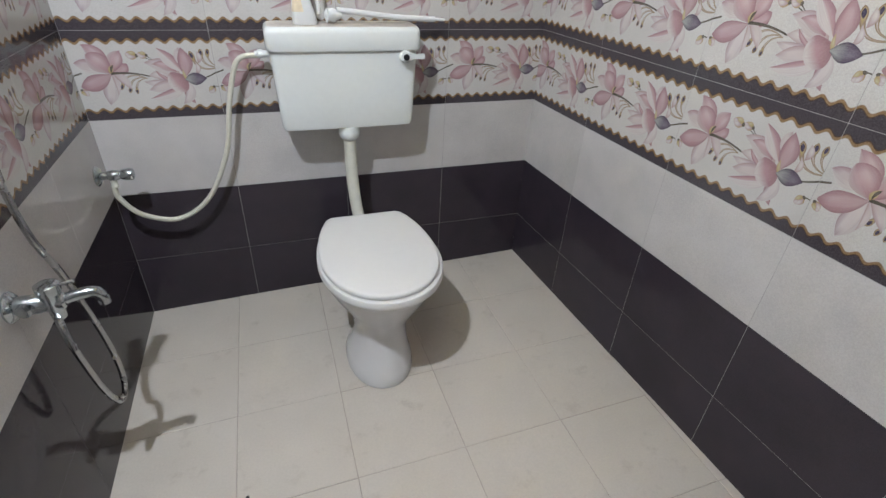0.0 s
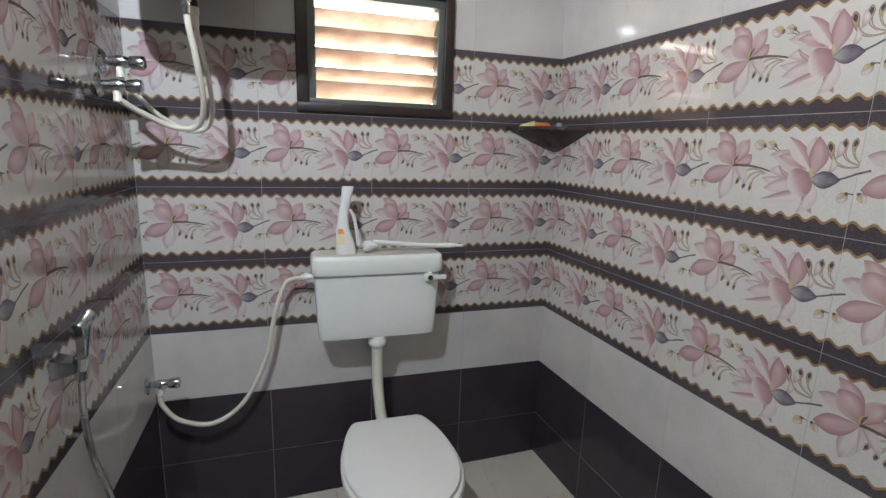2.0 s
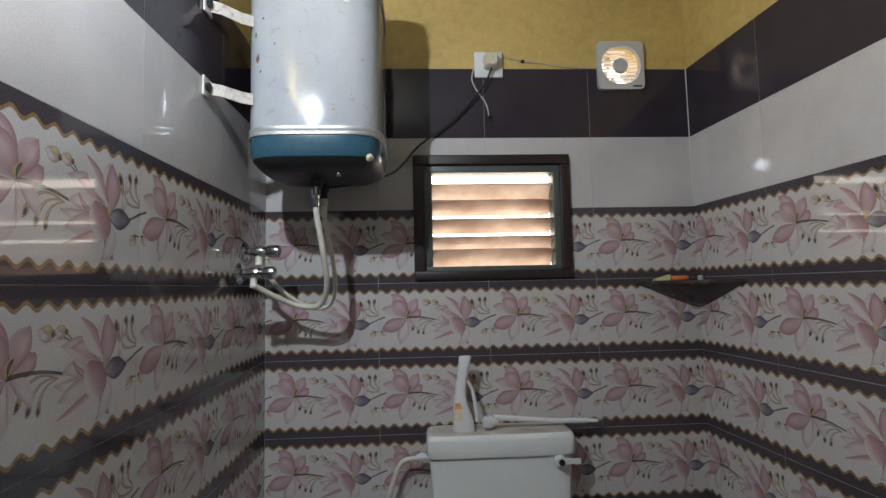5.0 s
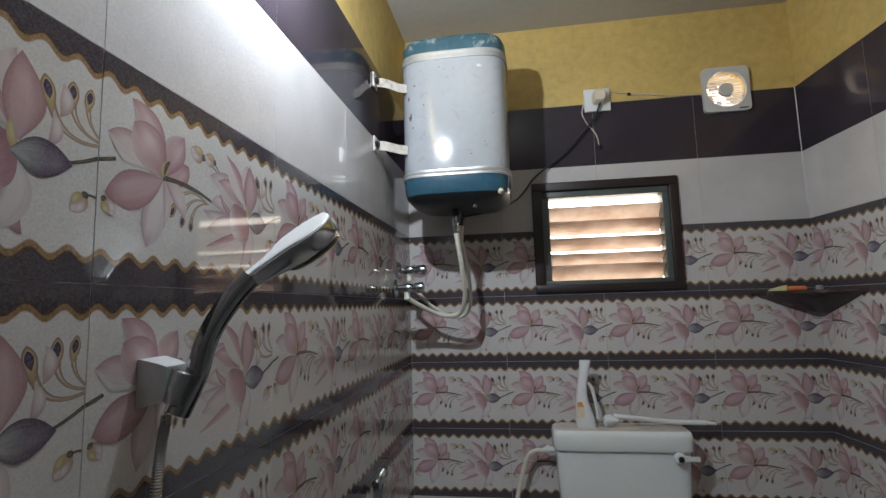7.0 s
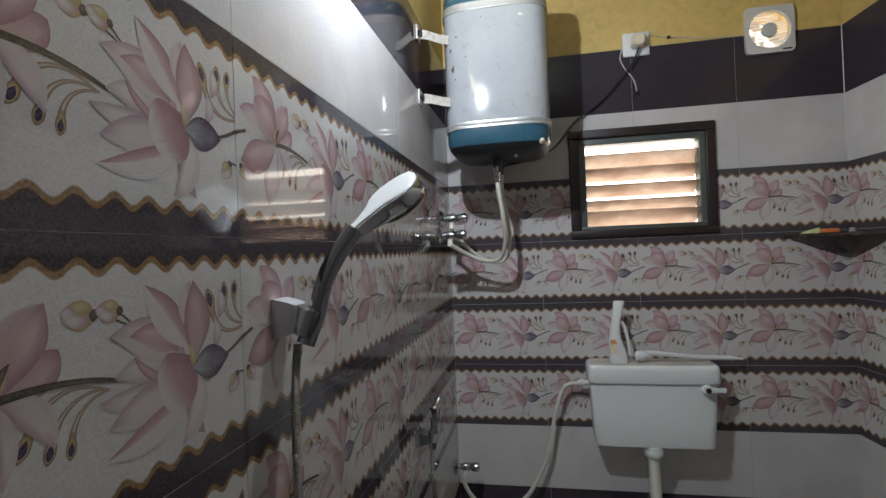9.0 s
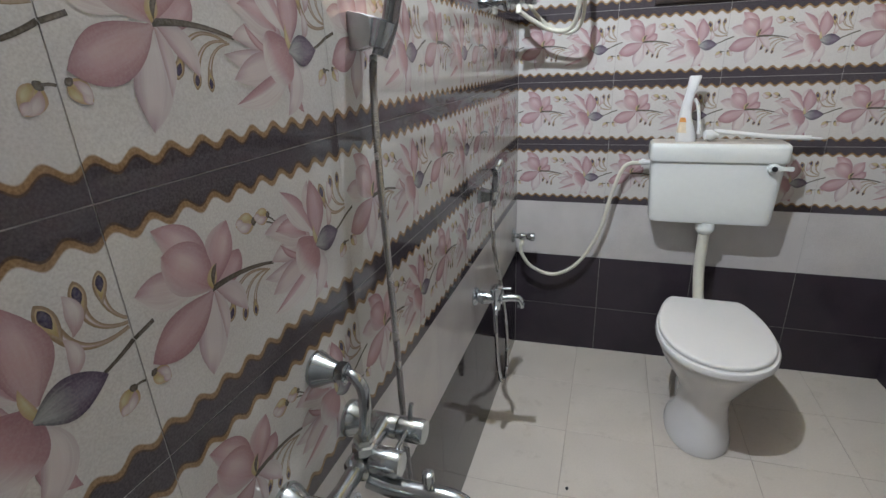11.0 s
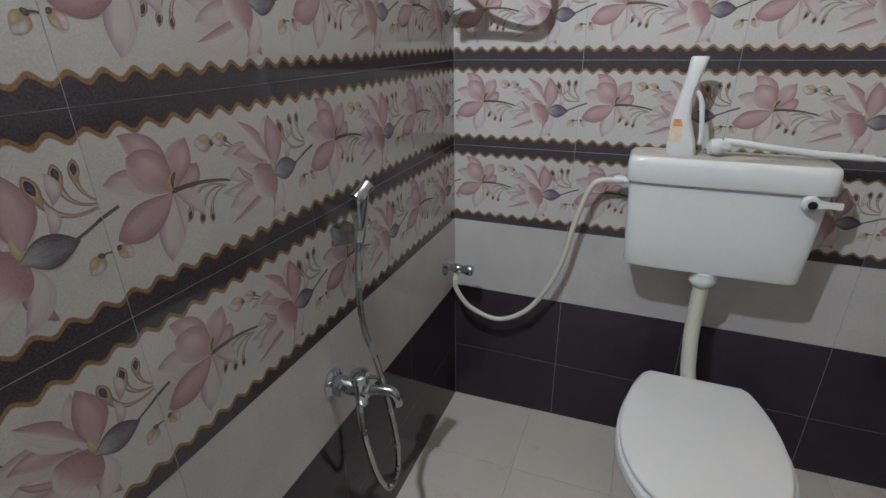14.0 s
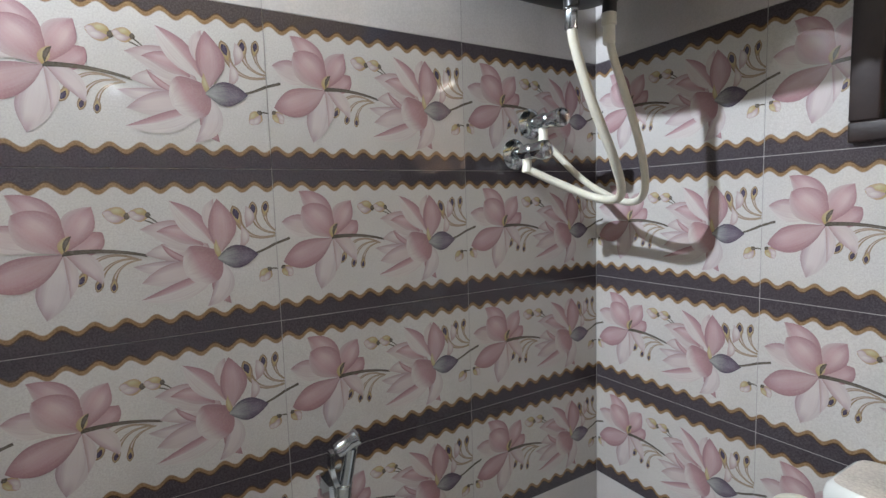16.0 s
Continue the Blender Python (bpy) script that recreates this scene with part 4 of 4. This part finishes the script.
# ---------------------------------------------------------------- socket, plug, wires
socket = thing("wall_socket", (0.770, 0, 2.260), "white square wall socket plate", "socket")
part("plate", box(bmesh.new(), -0.050, 0.050, -0.012, -0.0005, -0.046, 0.046, 0.003), m_white, socket)
part("socket_face", box(bmesh.new(), -0.030, 0.030, -0.0145, -0.012, -0.028, 0.030, 0.001), m_white, socket)
plug = thing("power_plug", (0.775, -0.0145, 2.262), "cream three-pin power plug with black cable to the heater", "plug")
bm = bmesh.new()
loft(bm, [[(x, y, z) for x, z, y in ring_round(0, 0.002, yy, a, b, 32, 3.4)] for yy, a, b in ((0.0, 0.027, 0.027), (-0.012, 0.027, 0.027), (-0.030, 0.024, 0.024), (-0.038, 0.019, 0.019))])
part("body", bm, m_plug, plug)
bm = tube(bmesh.new(), [(0.002, -0.018, -0.022), (-0.014, -0.014, -0.062), (-0.046, -0.008, -0.108), (-0.138, -0.004, -0.206), (-0.256, -0.008, -0.296), (-0.306, -0.036, -0.362), (-0.351, -0.086, -0.411), (-0.433, -0.166, -0.455), (-0.492, -0.226, -0.478), (-0.545, -0.256, -0.487), (-0.560, -0.262, -0.470)], 0.0038, 8)
part("cable", bm, m_black, plug, "black power cable")
wire = thing("loose_wire", (0, 0, 0), "grey insulated wire looping into a hole in the tile", "wire")
part("wire", tube(bmesh.new(), [(0.722, -0.006, 2.262), (0.714, -0.008, 2.235), (0.710, -0.008, 2.205), (0.728, -0.007, 2.165), (0.752, -0.006, 2.132), (0.764, -0.006, 2.10), (0.767, -0.002, 2.076)], 0.0026, 8), m_bracket, wire)
# a raised matte black disc marks the hole; the tile is not cut
bm = lathe(bmesh.new(), [(0, 0.010), (0.002, 0.012), (0.004, 0.009), (0.0045, 0.004)], pose(0.768, -0.0005, 2.070, 0, 0, -90), 14)
part("hole_rim", bm, m_matte_black, wire, "black-edged hole")
wire2 = thing("loose_wire", (0, 0, 0), "thin brown wire run loosely along the tile edge", "wire")
part("wire", tube(bmesh.new(), [(0.820, -0.003, 2.296), (0.845, -0.004, 2.286), (0.880, -0.003, 2.280), (0.900, -0.004, 2.274), (0.96, -0.003, 2.268), (1.04, -0.003, 2.256), (1.15, -0.003, 2.250)], 0.0016, 6), m_bracket, wire2)
part("wire_clip", box(bmesh.new(), 0.886, 0.898, -0.010, -0.001, 2.270, 2.280, 0.002), m_wood, wire2)

# ---------------------------------------------------------------- corner shelf
shelf = thing("corner_shelf", (XR, YB, 1.484), "dark brown stone corner shelf holding soap and scraps", "shelf")
n = 14
arc = [Vector((-0.222 * (1 - t) + 0.0115 * t, -0.238 * t, 0)) * (1 + 0.10 * math.sin(math.pi * t)) for t in (i / n for i in range(n + 1))]
bm = bmesh.new()
rim_out = [(-0.0008, -0.0008, 0)] + [(p.x - 0.0008, p.y - 0.0008, 0) for p in arc]
loft(bm, [[(x * k, y * k, z) for x, y, _ in rim_out] for k, z in ((0.98, -0.008), (1.0, -0.005), (1.0, 0.003), (0.985, 0.006))])
part("slab", bm, m_stone, shelf)
bm = bmesh.new()
loft(bm, [[(x * k - 0.0006, y * k - 0.0006, z) for x, y, _ in rim_out] for k, z in ((0.93, -0.0082), (0.62, -0.040), (0.30, -0.068), (0.06, -0.088))])
part("support", bm, m_stone, shelf)
soap = thing("soap_bar", (XR - 0.10, -0.062, 1.490), "worn orange bar of soap on the corner shelf", "soap")
part("bar", loft(bmesh.new(), [ring_round(0, 0, z, a, b, 24, 3) for z, a, b in ((0, 0.026, 0.015), (0.003, 0.029, 0.018), (0.011, 0.029, 0.018), (0.015, 0.024, 0.013))]), m_orange, soap)
packet = thing("soap_wrapper", (XR - 0.158, -0.045, 1.490), "crumpled lime paper wrapper on the corner shelf", "wrapper")
bm = bmesh.new()
loft(bm, [[(-0.024, -0.014, 0), (0.026, -0.016, 0), (0.024, 0.012, 0), (-0.022, 0.014, 0)], [(-0.020, -0.012, 0.007), (0.030, -0.013, 0.020), (0.026, 0.010, 0.018), (-0.018, 0.012, 0.006)]])
part("paper", bm, m_lime, packet)
cup = thing("small_cap", (XR - 0.055, -0.11, 1.490), "small grey plastic cap on the corner shelf", "cap")
part("cap", lathe(bmesh.new(), [(0, 0.010), (0.012, 0.010), (0.014, 0.008), (0.0145, 0.003)], pose(0, 0, 0, 0, -90, 0), 18), m_band, cup)

crumb = thing("floor_crumb", (0.33, -0.875, floor_z(0.33) + 0.0005), "tiny dark crumb lying on the floor tile", "crumb")
part("crumb", loft(bmesh.new(), [ring_round(0, 0, z, a, b, 10) for z, a, b in ((0, 0.004, 0.006), (0.003, 0.005, 0.007), (0.006, 0.003, 0.004))]), m_black, crumb)

# ---------------------------------------------------------------- lamp on the side wall
lamp = thing("wall_lamp", (0, BULB.y, BULB.z), "white lamp holder with a lit twin-tube bulb on the wall", "lamp")
part("base", lathe(bmesh.new(), [(0.002, 0.036), (0.006, 0.038), (0.016, 0.034), (0.022, 0.018), (0.030, 0.014)], Matrix.Translation((0, 0, 0.085)), 28), m_white, lamp)
part("holder_arm", tube(bmesh.new(), [(0.024, 0, 0.085), (0.055, 0, 0.090), (0.078, 0, 0.086), (0.085, 0, 0.070)], 0.008, 14), m_white, lamp)
part("ballast", lathe(bmesh.new(), [(0.0, 0.012), (0.002, 0.016), (0.020, 0.016), (0.024, 0.010)], pose(0.085, 0, 0.049, 0, -90, 0), 22), m_white, lamp)
for side in (-0.010, 0.010):
    g = part("bulb_tube", lathe(bmesh.new(), [(-0.050, 0.002), (-0.048, 0.006), (-0.042, 0.0075), (0.048, 0.0075), (0.050, 0.006)], pose(0.085, side, 0, 0, -90, 0), 16), m_bulb, lamp, "lit white fluorescent tube")
    g.visible_shadow = False

# ---------------------------------------------------------------- tiles
def blank_tile(w, h, bev=0.0002, proud=0.0024):
    bm = bmesh.new()
    uv = bm.loops.layers.uv.new("UVMap")
    g = 0.00045
    o = [bm.verts.new(p) for p in ((g, proud, g), (w - g, proud, g), (w - g, proud, h - g), (g, proud, h - g))]
    i = [bm.verts.new(p) for p in ((g + bev, 0, g + bev), (w - g - bev, 0, g + bev), (w - g - bev, 0, h - g - bev), (g + bev, 0, h - g - bev))]
    bm.faces.new(i)
    for k in range(4):
        bm.faces.new((o[k], o[(k + 1) % 4], i[(k + 1) % 4], i[k]))
    for f in bm.faces:
        for l in f.loops:
            l[uv].uv = (l.vert.co.x / w, l.vert.co.z / h)
    return bm, uv


MM = 0.001


def strip(bm, uv, pts, widths, layer, mat, other=None):
    """A printed shape: a spine of points in millimetres with half widths, and those of the other side if they differ."""
    y = -0.000003 * layer
    rows = []
    n = len(pts)
    for k, (p, w, v) in enumerate(zip(pts, widths, other or widths)):
        d = (pts[min(k + 1, n - 1)] - pts[max(k - 1, 0)]).normalized()
        nrm = Vector((-d.y, d.x))
        rows.append([bm.verts.new(((p.x + q * nrm.x) * MM, y, (p.y + q * nrm.y) * MM)) for q in (-v, -0.5 * v, 0, 0.5 * w, w)])
    for k in range(n - 1):
        for j in range(4):
            f = bm.faces.new((rows[k][j], rows[k + 1][j], rows[k + 1][j + 1], rows[k][j + 1]))
            f.material_index = mat
            for l, (a, b) in zip(f.loops, ((k, j), (k + 1, j), (k + 1, j + 1), (k, j + 1))):
                l[uv].uv = (a / (n - 1), b / 4)


def curve2(a, b, bow, n):
    """Points from a to b, bowed sideways."""
    a, b = Vector(a), Vector(b)
    d = b - a
    side = Vector((-d.y, d.x))
    return [a + d * t + side * bow * 4 * t * (1 - t) for t in (i / n for i in range(n + 1))]


def petal(bm, uv, root, tip, width, bow, layer, mat, fat=0.55, blunt=0.06, right=None):
    """width: half width to the left of the way from root to tip, and to its right too unless right is given."""
    n = 18
    ws = []
    for i in range(n + 1):
        t = i / n
        k = t / fat if t < fat else (1 - t) / (1 - fat)
        w = math.sin(0.5 * math.pi * max(0.0, k)) ** (0.85 if t < fat else 0.95 - 0.45 * min(1.0, blunt * 2))
        ws.append(max(0.10 if t < 0.5 else 0.0, w))
    ws[-1] = 0.01
    strip(bm, uv, curve2(root, tip, bow, n), [1.34 * width * w for w in ws], layer, mat, [1.34 * (width if right is None else right) * w for w in ws])


PINK, ROSE, BLUSH, CREAM, PURPLE, STEM, TENDRIL, BUD, TIPPED, EYE, FOLD, HALF, CUP = range(1, 14)
PRINT_MATS = [m_print, m_pink, m_rose, m_blush, m_cream, m_purple, m_stem, m_tendril, m_bud, m_tipped, m_eye, m_fold, m_fold_soft, m_cup]


def lotus_tile():
    bm, uv = blank_tile(TW, TH)
    stack = [0]

    def lay():
        stack[0] += 1
        return stack[0]

    def leaf(root, tip, width, bow, mat, fat=0.55, blunt=0.06, right=None):
        petal(bm, uv, root, tip, width, bow, lay(), mat, fat, blunt, right)

    def bud(x, y, a, size):
        """A small yellow bud of three scales, with a blush at its tip."""
        c, d = Vector((x, y)), Vector((math.cos(a), math.sin(a)))
        side = Vector((-d.y, d.x))
        leaf(c - d * 9 * size, c + d * 17 * size, 7.6 * size, 0.03, BUD, 0.42, 0.3)
        leaf(c - d * 5 * size + side * 2 * size, c + d * 15 * size + side * 3 * size, 3.6 * size, 0.12, CREAM, 0.5, 0.2)
        leaf(c - d * 7 * size - side * 2 * size, c + d * 11 * size - side * 2 * size, 3.6 * size, -0.14, BUD, 0.5, 0.2)
        leaf(c + d * 6 * size, c + d * 17 * size, 3.0 * size, 0.0, BLUSH, 0.5, 0.2)
        leaf(c - d * 11 * size, c - d * 4 * size, 3.2 * size, 0.0, STEM, 0.5, 0.4)

    # tendrils with eyed tips, to both sides of the open flower
    for (x, y), (rx, ry), bw, k in (((316, 180), (374, 143), -0.26, 1.0), ((342, 187), (374.2, 147), -0.24, 0.88), ((361, 189), (374.4, 151), -0.16, 0.78), ((113, 96), (178, 121), 0.26, 0.72), ((132, 86), (182, 120), 0.24, 0.66), ((149, 82), (185, 119), 0.22, 0.6)):
        pts = curve2((rx, ry), (x, y), -bw, 14)
        strip(bm, uv, pts, [k * (1.9 + 4.6 * (i / 14) ** 2.0) for i in range(15)], lay(), TENDRIL)
        strip(bm, uv, pts[2:], [k * (0.1 + 2.7 * (i / 12) ** 1.7) for i in range(13)], lay(), CREAM)
        p = pts[-1]
        d = (pts[-1] - pts[-3]).normalized()
        leaf(p - d * 22 * k, p + d * 14 * k, 5.8 * k, 0, TENDRIL, 0.6, 0.3)
        leaf(p - d * 17 * k, p + d * 11 * k, 4.2 * k, 0, BUD, 0.6, 0.3)
        leaf(p - d * 9 * k, p + d * 9 * k, 3.3 * k, 0, EYE, 0.55, 0.3)
    # pale bracts between the eyes
    leaf((330, 158), (331, 192), 5.5, -0.16, CREAM, 0.5)
    leaf((318, 126), (322, 160), 5.0, -0.22, CREAM, 0.5)
    # stems
    strip(bm, uv, curve2((338, 115), (374.4, 130), -0.03, 8), [1.6 + 0.6 * i / 8 for i in range(9)], lay(), STEM)
    strip(bm, uv, curve2((0.6, 130), (22, 137), 0.0, 4), [2.1] * 5, lay(), STEM)
    # yellow buds
    for x, y, a, k in ((163, 184, 2.95, 1.2), (190, 184, 3.0, 1.0)):
        strip(bm, uv, curve2((x + 5, y - 2), (214, 164), 0.06, 8), [1.0] * 9, lay(), STEM)
        bud(x, y, a, k)
    strip(bm, uv, curve2((362, 88), (374.4, 88), 0.10, 5), [1.2] * 6, lay(), STEM)
    bud(357, 83, 4.0, 1.0)
    bud(13, 85, 5.4, 0.9)
    # open flower
    leaf((98, 134), (141, 161), 12, -0.08, ROSE, 0.62, 0.16)
    leaf((98, 136), (131, 197), 15, 0.04, PINK, 0.58, 0.05, 14)
    leaf((96, 134), (136, 88), 9, 0.14, BLUSH, 0.5, 0.1)
    leaf((92, 132), (71, 45), 15, 0.02, TIPPED, 0.56, 0.05)
    leaf((95, 132), (98, 72), 5, 0.12, BLUSH, 0.45)
    leaf((88, 142), (41, 214), 14, -0.10, PINK, 0.52, 0.05, 17)
    leaf((76, 141), (10, 164), 15, -0.06, HALF, 0.56, 0.14, 13)
    leaf((94, 132), (10, 98), 17, 0.05, ROSE, 0.58, 0.2, 17)
    leaf((95, 134), (45, 188), 19, -0.03, PINK, 0.55, 0.34, 21)
    strip(bm, uv, curve2((94, 134), (193, 124), 0.05, 12), [3.4 - 1.6 * i / 12 for i in range(13)], lay(), STEM)
    leaf((94, 134), (104, 158), 5.0, 0.08, BUD, 0.4)
    leaf((97, 136), (106, 158), 2.2, 0.12, STEM, 0.6)
    # half-closed flower seen from the side
    leaf((266, 112), (190, 125), 11, -0.10, CREAM, 0.5)
    leaf((262, 106), (174, 109), 9, 0.06, TIPPED, 0.48)
    leaf((278, 100), (183, 84), 14, -0.02, BLUSH, 0.5, 0.05, 13)
    leaf((288, 98), (180, 59), 13, 0.07, FOLD, 0.5, 0.05, 9)
    leaf((296, 104), (301, 40), 8, -0.18, ROSE, 0.52, 0.05, 9)
    leaf((292, 106), (267, 39), 13, 0.14, TIPPED, 0.48, 0.05, 8)
    leaf((252, 110), (211, 140), 3.5, 0.10, ROSE, 0.5)
    leaf((274, 128), (186, 162), 17, -0.10, BLUSH, 0.42, 0.02, 15)
    leaf((266, 134), (206, 158), 10, -0.12, PINK, 0.45, 0.02)
    leaf((282, 134), (225, 203), 13, 0.00, FOLD, 0.50, 0.04, 13)
    leaf((286, 150), (285, 204), 7, 0.16, BLUSH, 0.6, 0.1)
    leaf((291, 122), (290, 204), 10, 0.02, ROSE, 0.48, 0.03, 20)
    leaf((288, 124), (240, 92), 25, 0.04, CUP, 0.50, 0.5, 24)
    leaf((294, 108), (285, 142), 3.2, 0.10, BUD, 0.45)
    leaf((286, 112), (346, 114), 13, 0.02, PURPLE, 0.46, 0.05, 14.5)
    return bm


def clip(bm, u0, u1, v0, v1):
    for co, no in (((u0, 0, 0), (-1, 0, 0)), ((u1, 0, 0), (1, 0, 0)), ((0, 0, v0), (0, 0, -1)), ((0, 0, v1), (0, 0, 1))):
        bmesh.ops.bisect_plane(bm, geom=bm.verts[:] + bm.edges[:] + bm.faces[:], dist=1e-6, plane_co=co, plane_no=no, clear_outer=True)


def plain_tile():
    return blank_tile(TW, TH)[0]


KINDS = {"dark": (plain_tile, [m_dark_tile]), "pale": (plain_tile, [m_pale_tile]), "lotus": (lotus_tile, PRINT_MATS)}
full = {}


def tile_mesh(kind, rects):
    """The shared mesh of a whole tile, or one cut to the rectangles that are left of it."""
    key = (kind, tuple(tuple(round(v, 4) for v in r) for r in rects))
    if key not in full:
        make, mats = KINDS[kind]
        whole = len(rects) == 1 and rects[0] == (0, TW, 0, TH)
        joined = make() if whole else bmesh.new()
        if not whole:
            for r in rects:
                piece = make()
                clip(piece, *r)
                tmp = bpy.data.meshes.new("piece")
                piece.to_mesh(tmp)
                piece.free()
                joined.from_mesh(tmp)
                bpy.data.meshes.remove(tmp)
        me = bpy.data.meshes.new("tile")
        joined.to_mesh(me)
        joined.free()
        for m in mats:
            me.materials.append(m)
        full[key] = me
    return full[key]


ROW_KINDS = ("dark", "dark", "pale", "lotus", "lotus", "lotus", "lotus", "pale", "dark")


def tile_wall(wall, width, first, holes):
    """Lay tile columns whose joints stand at first + k * TW along the wall."""
    k = math.floor(-first / TW)
    x = first + k * TW
    while x < width - 0.004:
        for row, kind in enumerate(ROW_KINDS):
            z = row * TH
            rects = [(max(0.0, -x), min(TW, width - x), 0, TH)]
            for h in holes:
                a, b, c, d = h[0] - x, h[1] - x, h[2] - z, h[3] - z
                out = []
                for r in rects:
                    if a >= r[1] or b <= r[0] or c >= r[3] or d <= r[2]:
                        out.append(r)
                        continue
                    if a > r[0]:
                        out.append((r[0], a, r[2], r[3]))
                    if b < r[1]:
                        out.append((b, r[1], r[2], r[3]))
                    m0, m1 = max(a, r[0]), min(b, r[1])
                    if c > r[2]:
                        out.append((m0, m1, r[2], c))
                    if d < r[3]:
                        out.append((m0, m1, d, r[3]))
                rects = out
            rects = [r for r in rects if r[1] - r[0] > 0.003 and r[3] - r[2] > 0.003]
            if rects:
                ob = new("tile", tile_mesh(kind, rects))
                ob.parent = wall
                j = random.Random(int(1000 * x) * 31 + row)
                ob.matrix_basis = pose(x, j.uniform(-0.00005, 0.00005), z, j.uniform(-0.03, 0.03), 0, j.uniform(-0.02, 0.02))
        x += TW


tile_wall(wall_back, XR, 0.0, [WIN, FAN_HOLE])
tile_wall(wall_left, LENGTH, 0.0, [])
tile_wall(wall_right, LENGTH, 0.338, [])

# floor tiles
FP = 0.305
bm = box(bmesh.new(), 0.001, FP - 0.001, 0.001, FP - 0.001, -0.003, 0.0, 0.0)
bmesh.ops.bevel(bm, geom=[e for e in bm.edges if all(v.co.z > -0.001 for v in e.verts)], offset=0.0012, segments=1, affect="EDGES")
floor_tile = mesh_of("tile", bm, m_floor_tile)
for i in range(-1, 6):
    for j in range(9):
        ob = new("tile", floor_tile)
        ob.parent = floor
        r = random.Random(i * 37 + j)
        ob.matrix_basis = pose(0.303 + FP * i, 0.010 - FP * (j + 1), r.uniform(-0.0003, 0.0003), r.uniform(-0.1, 0.1), r.uniform(-0.1, 0.1), 0)
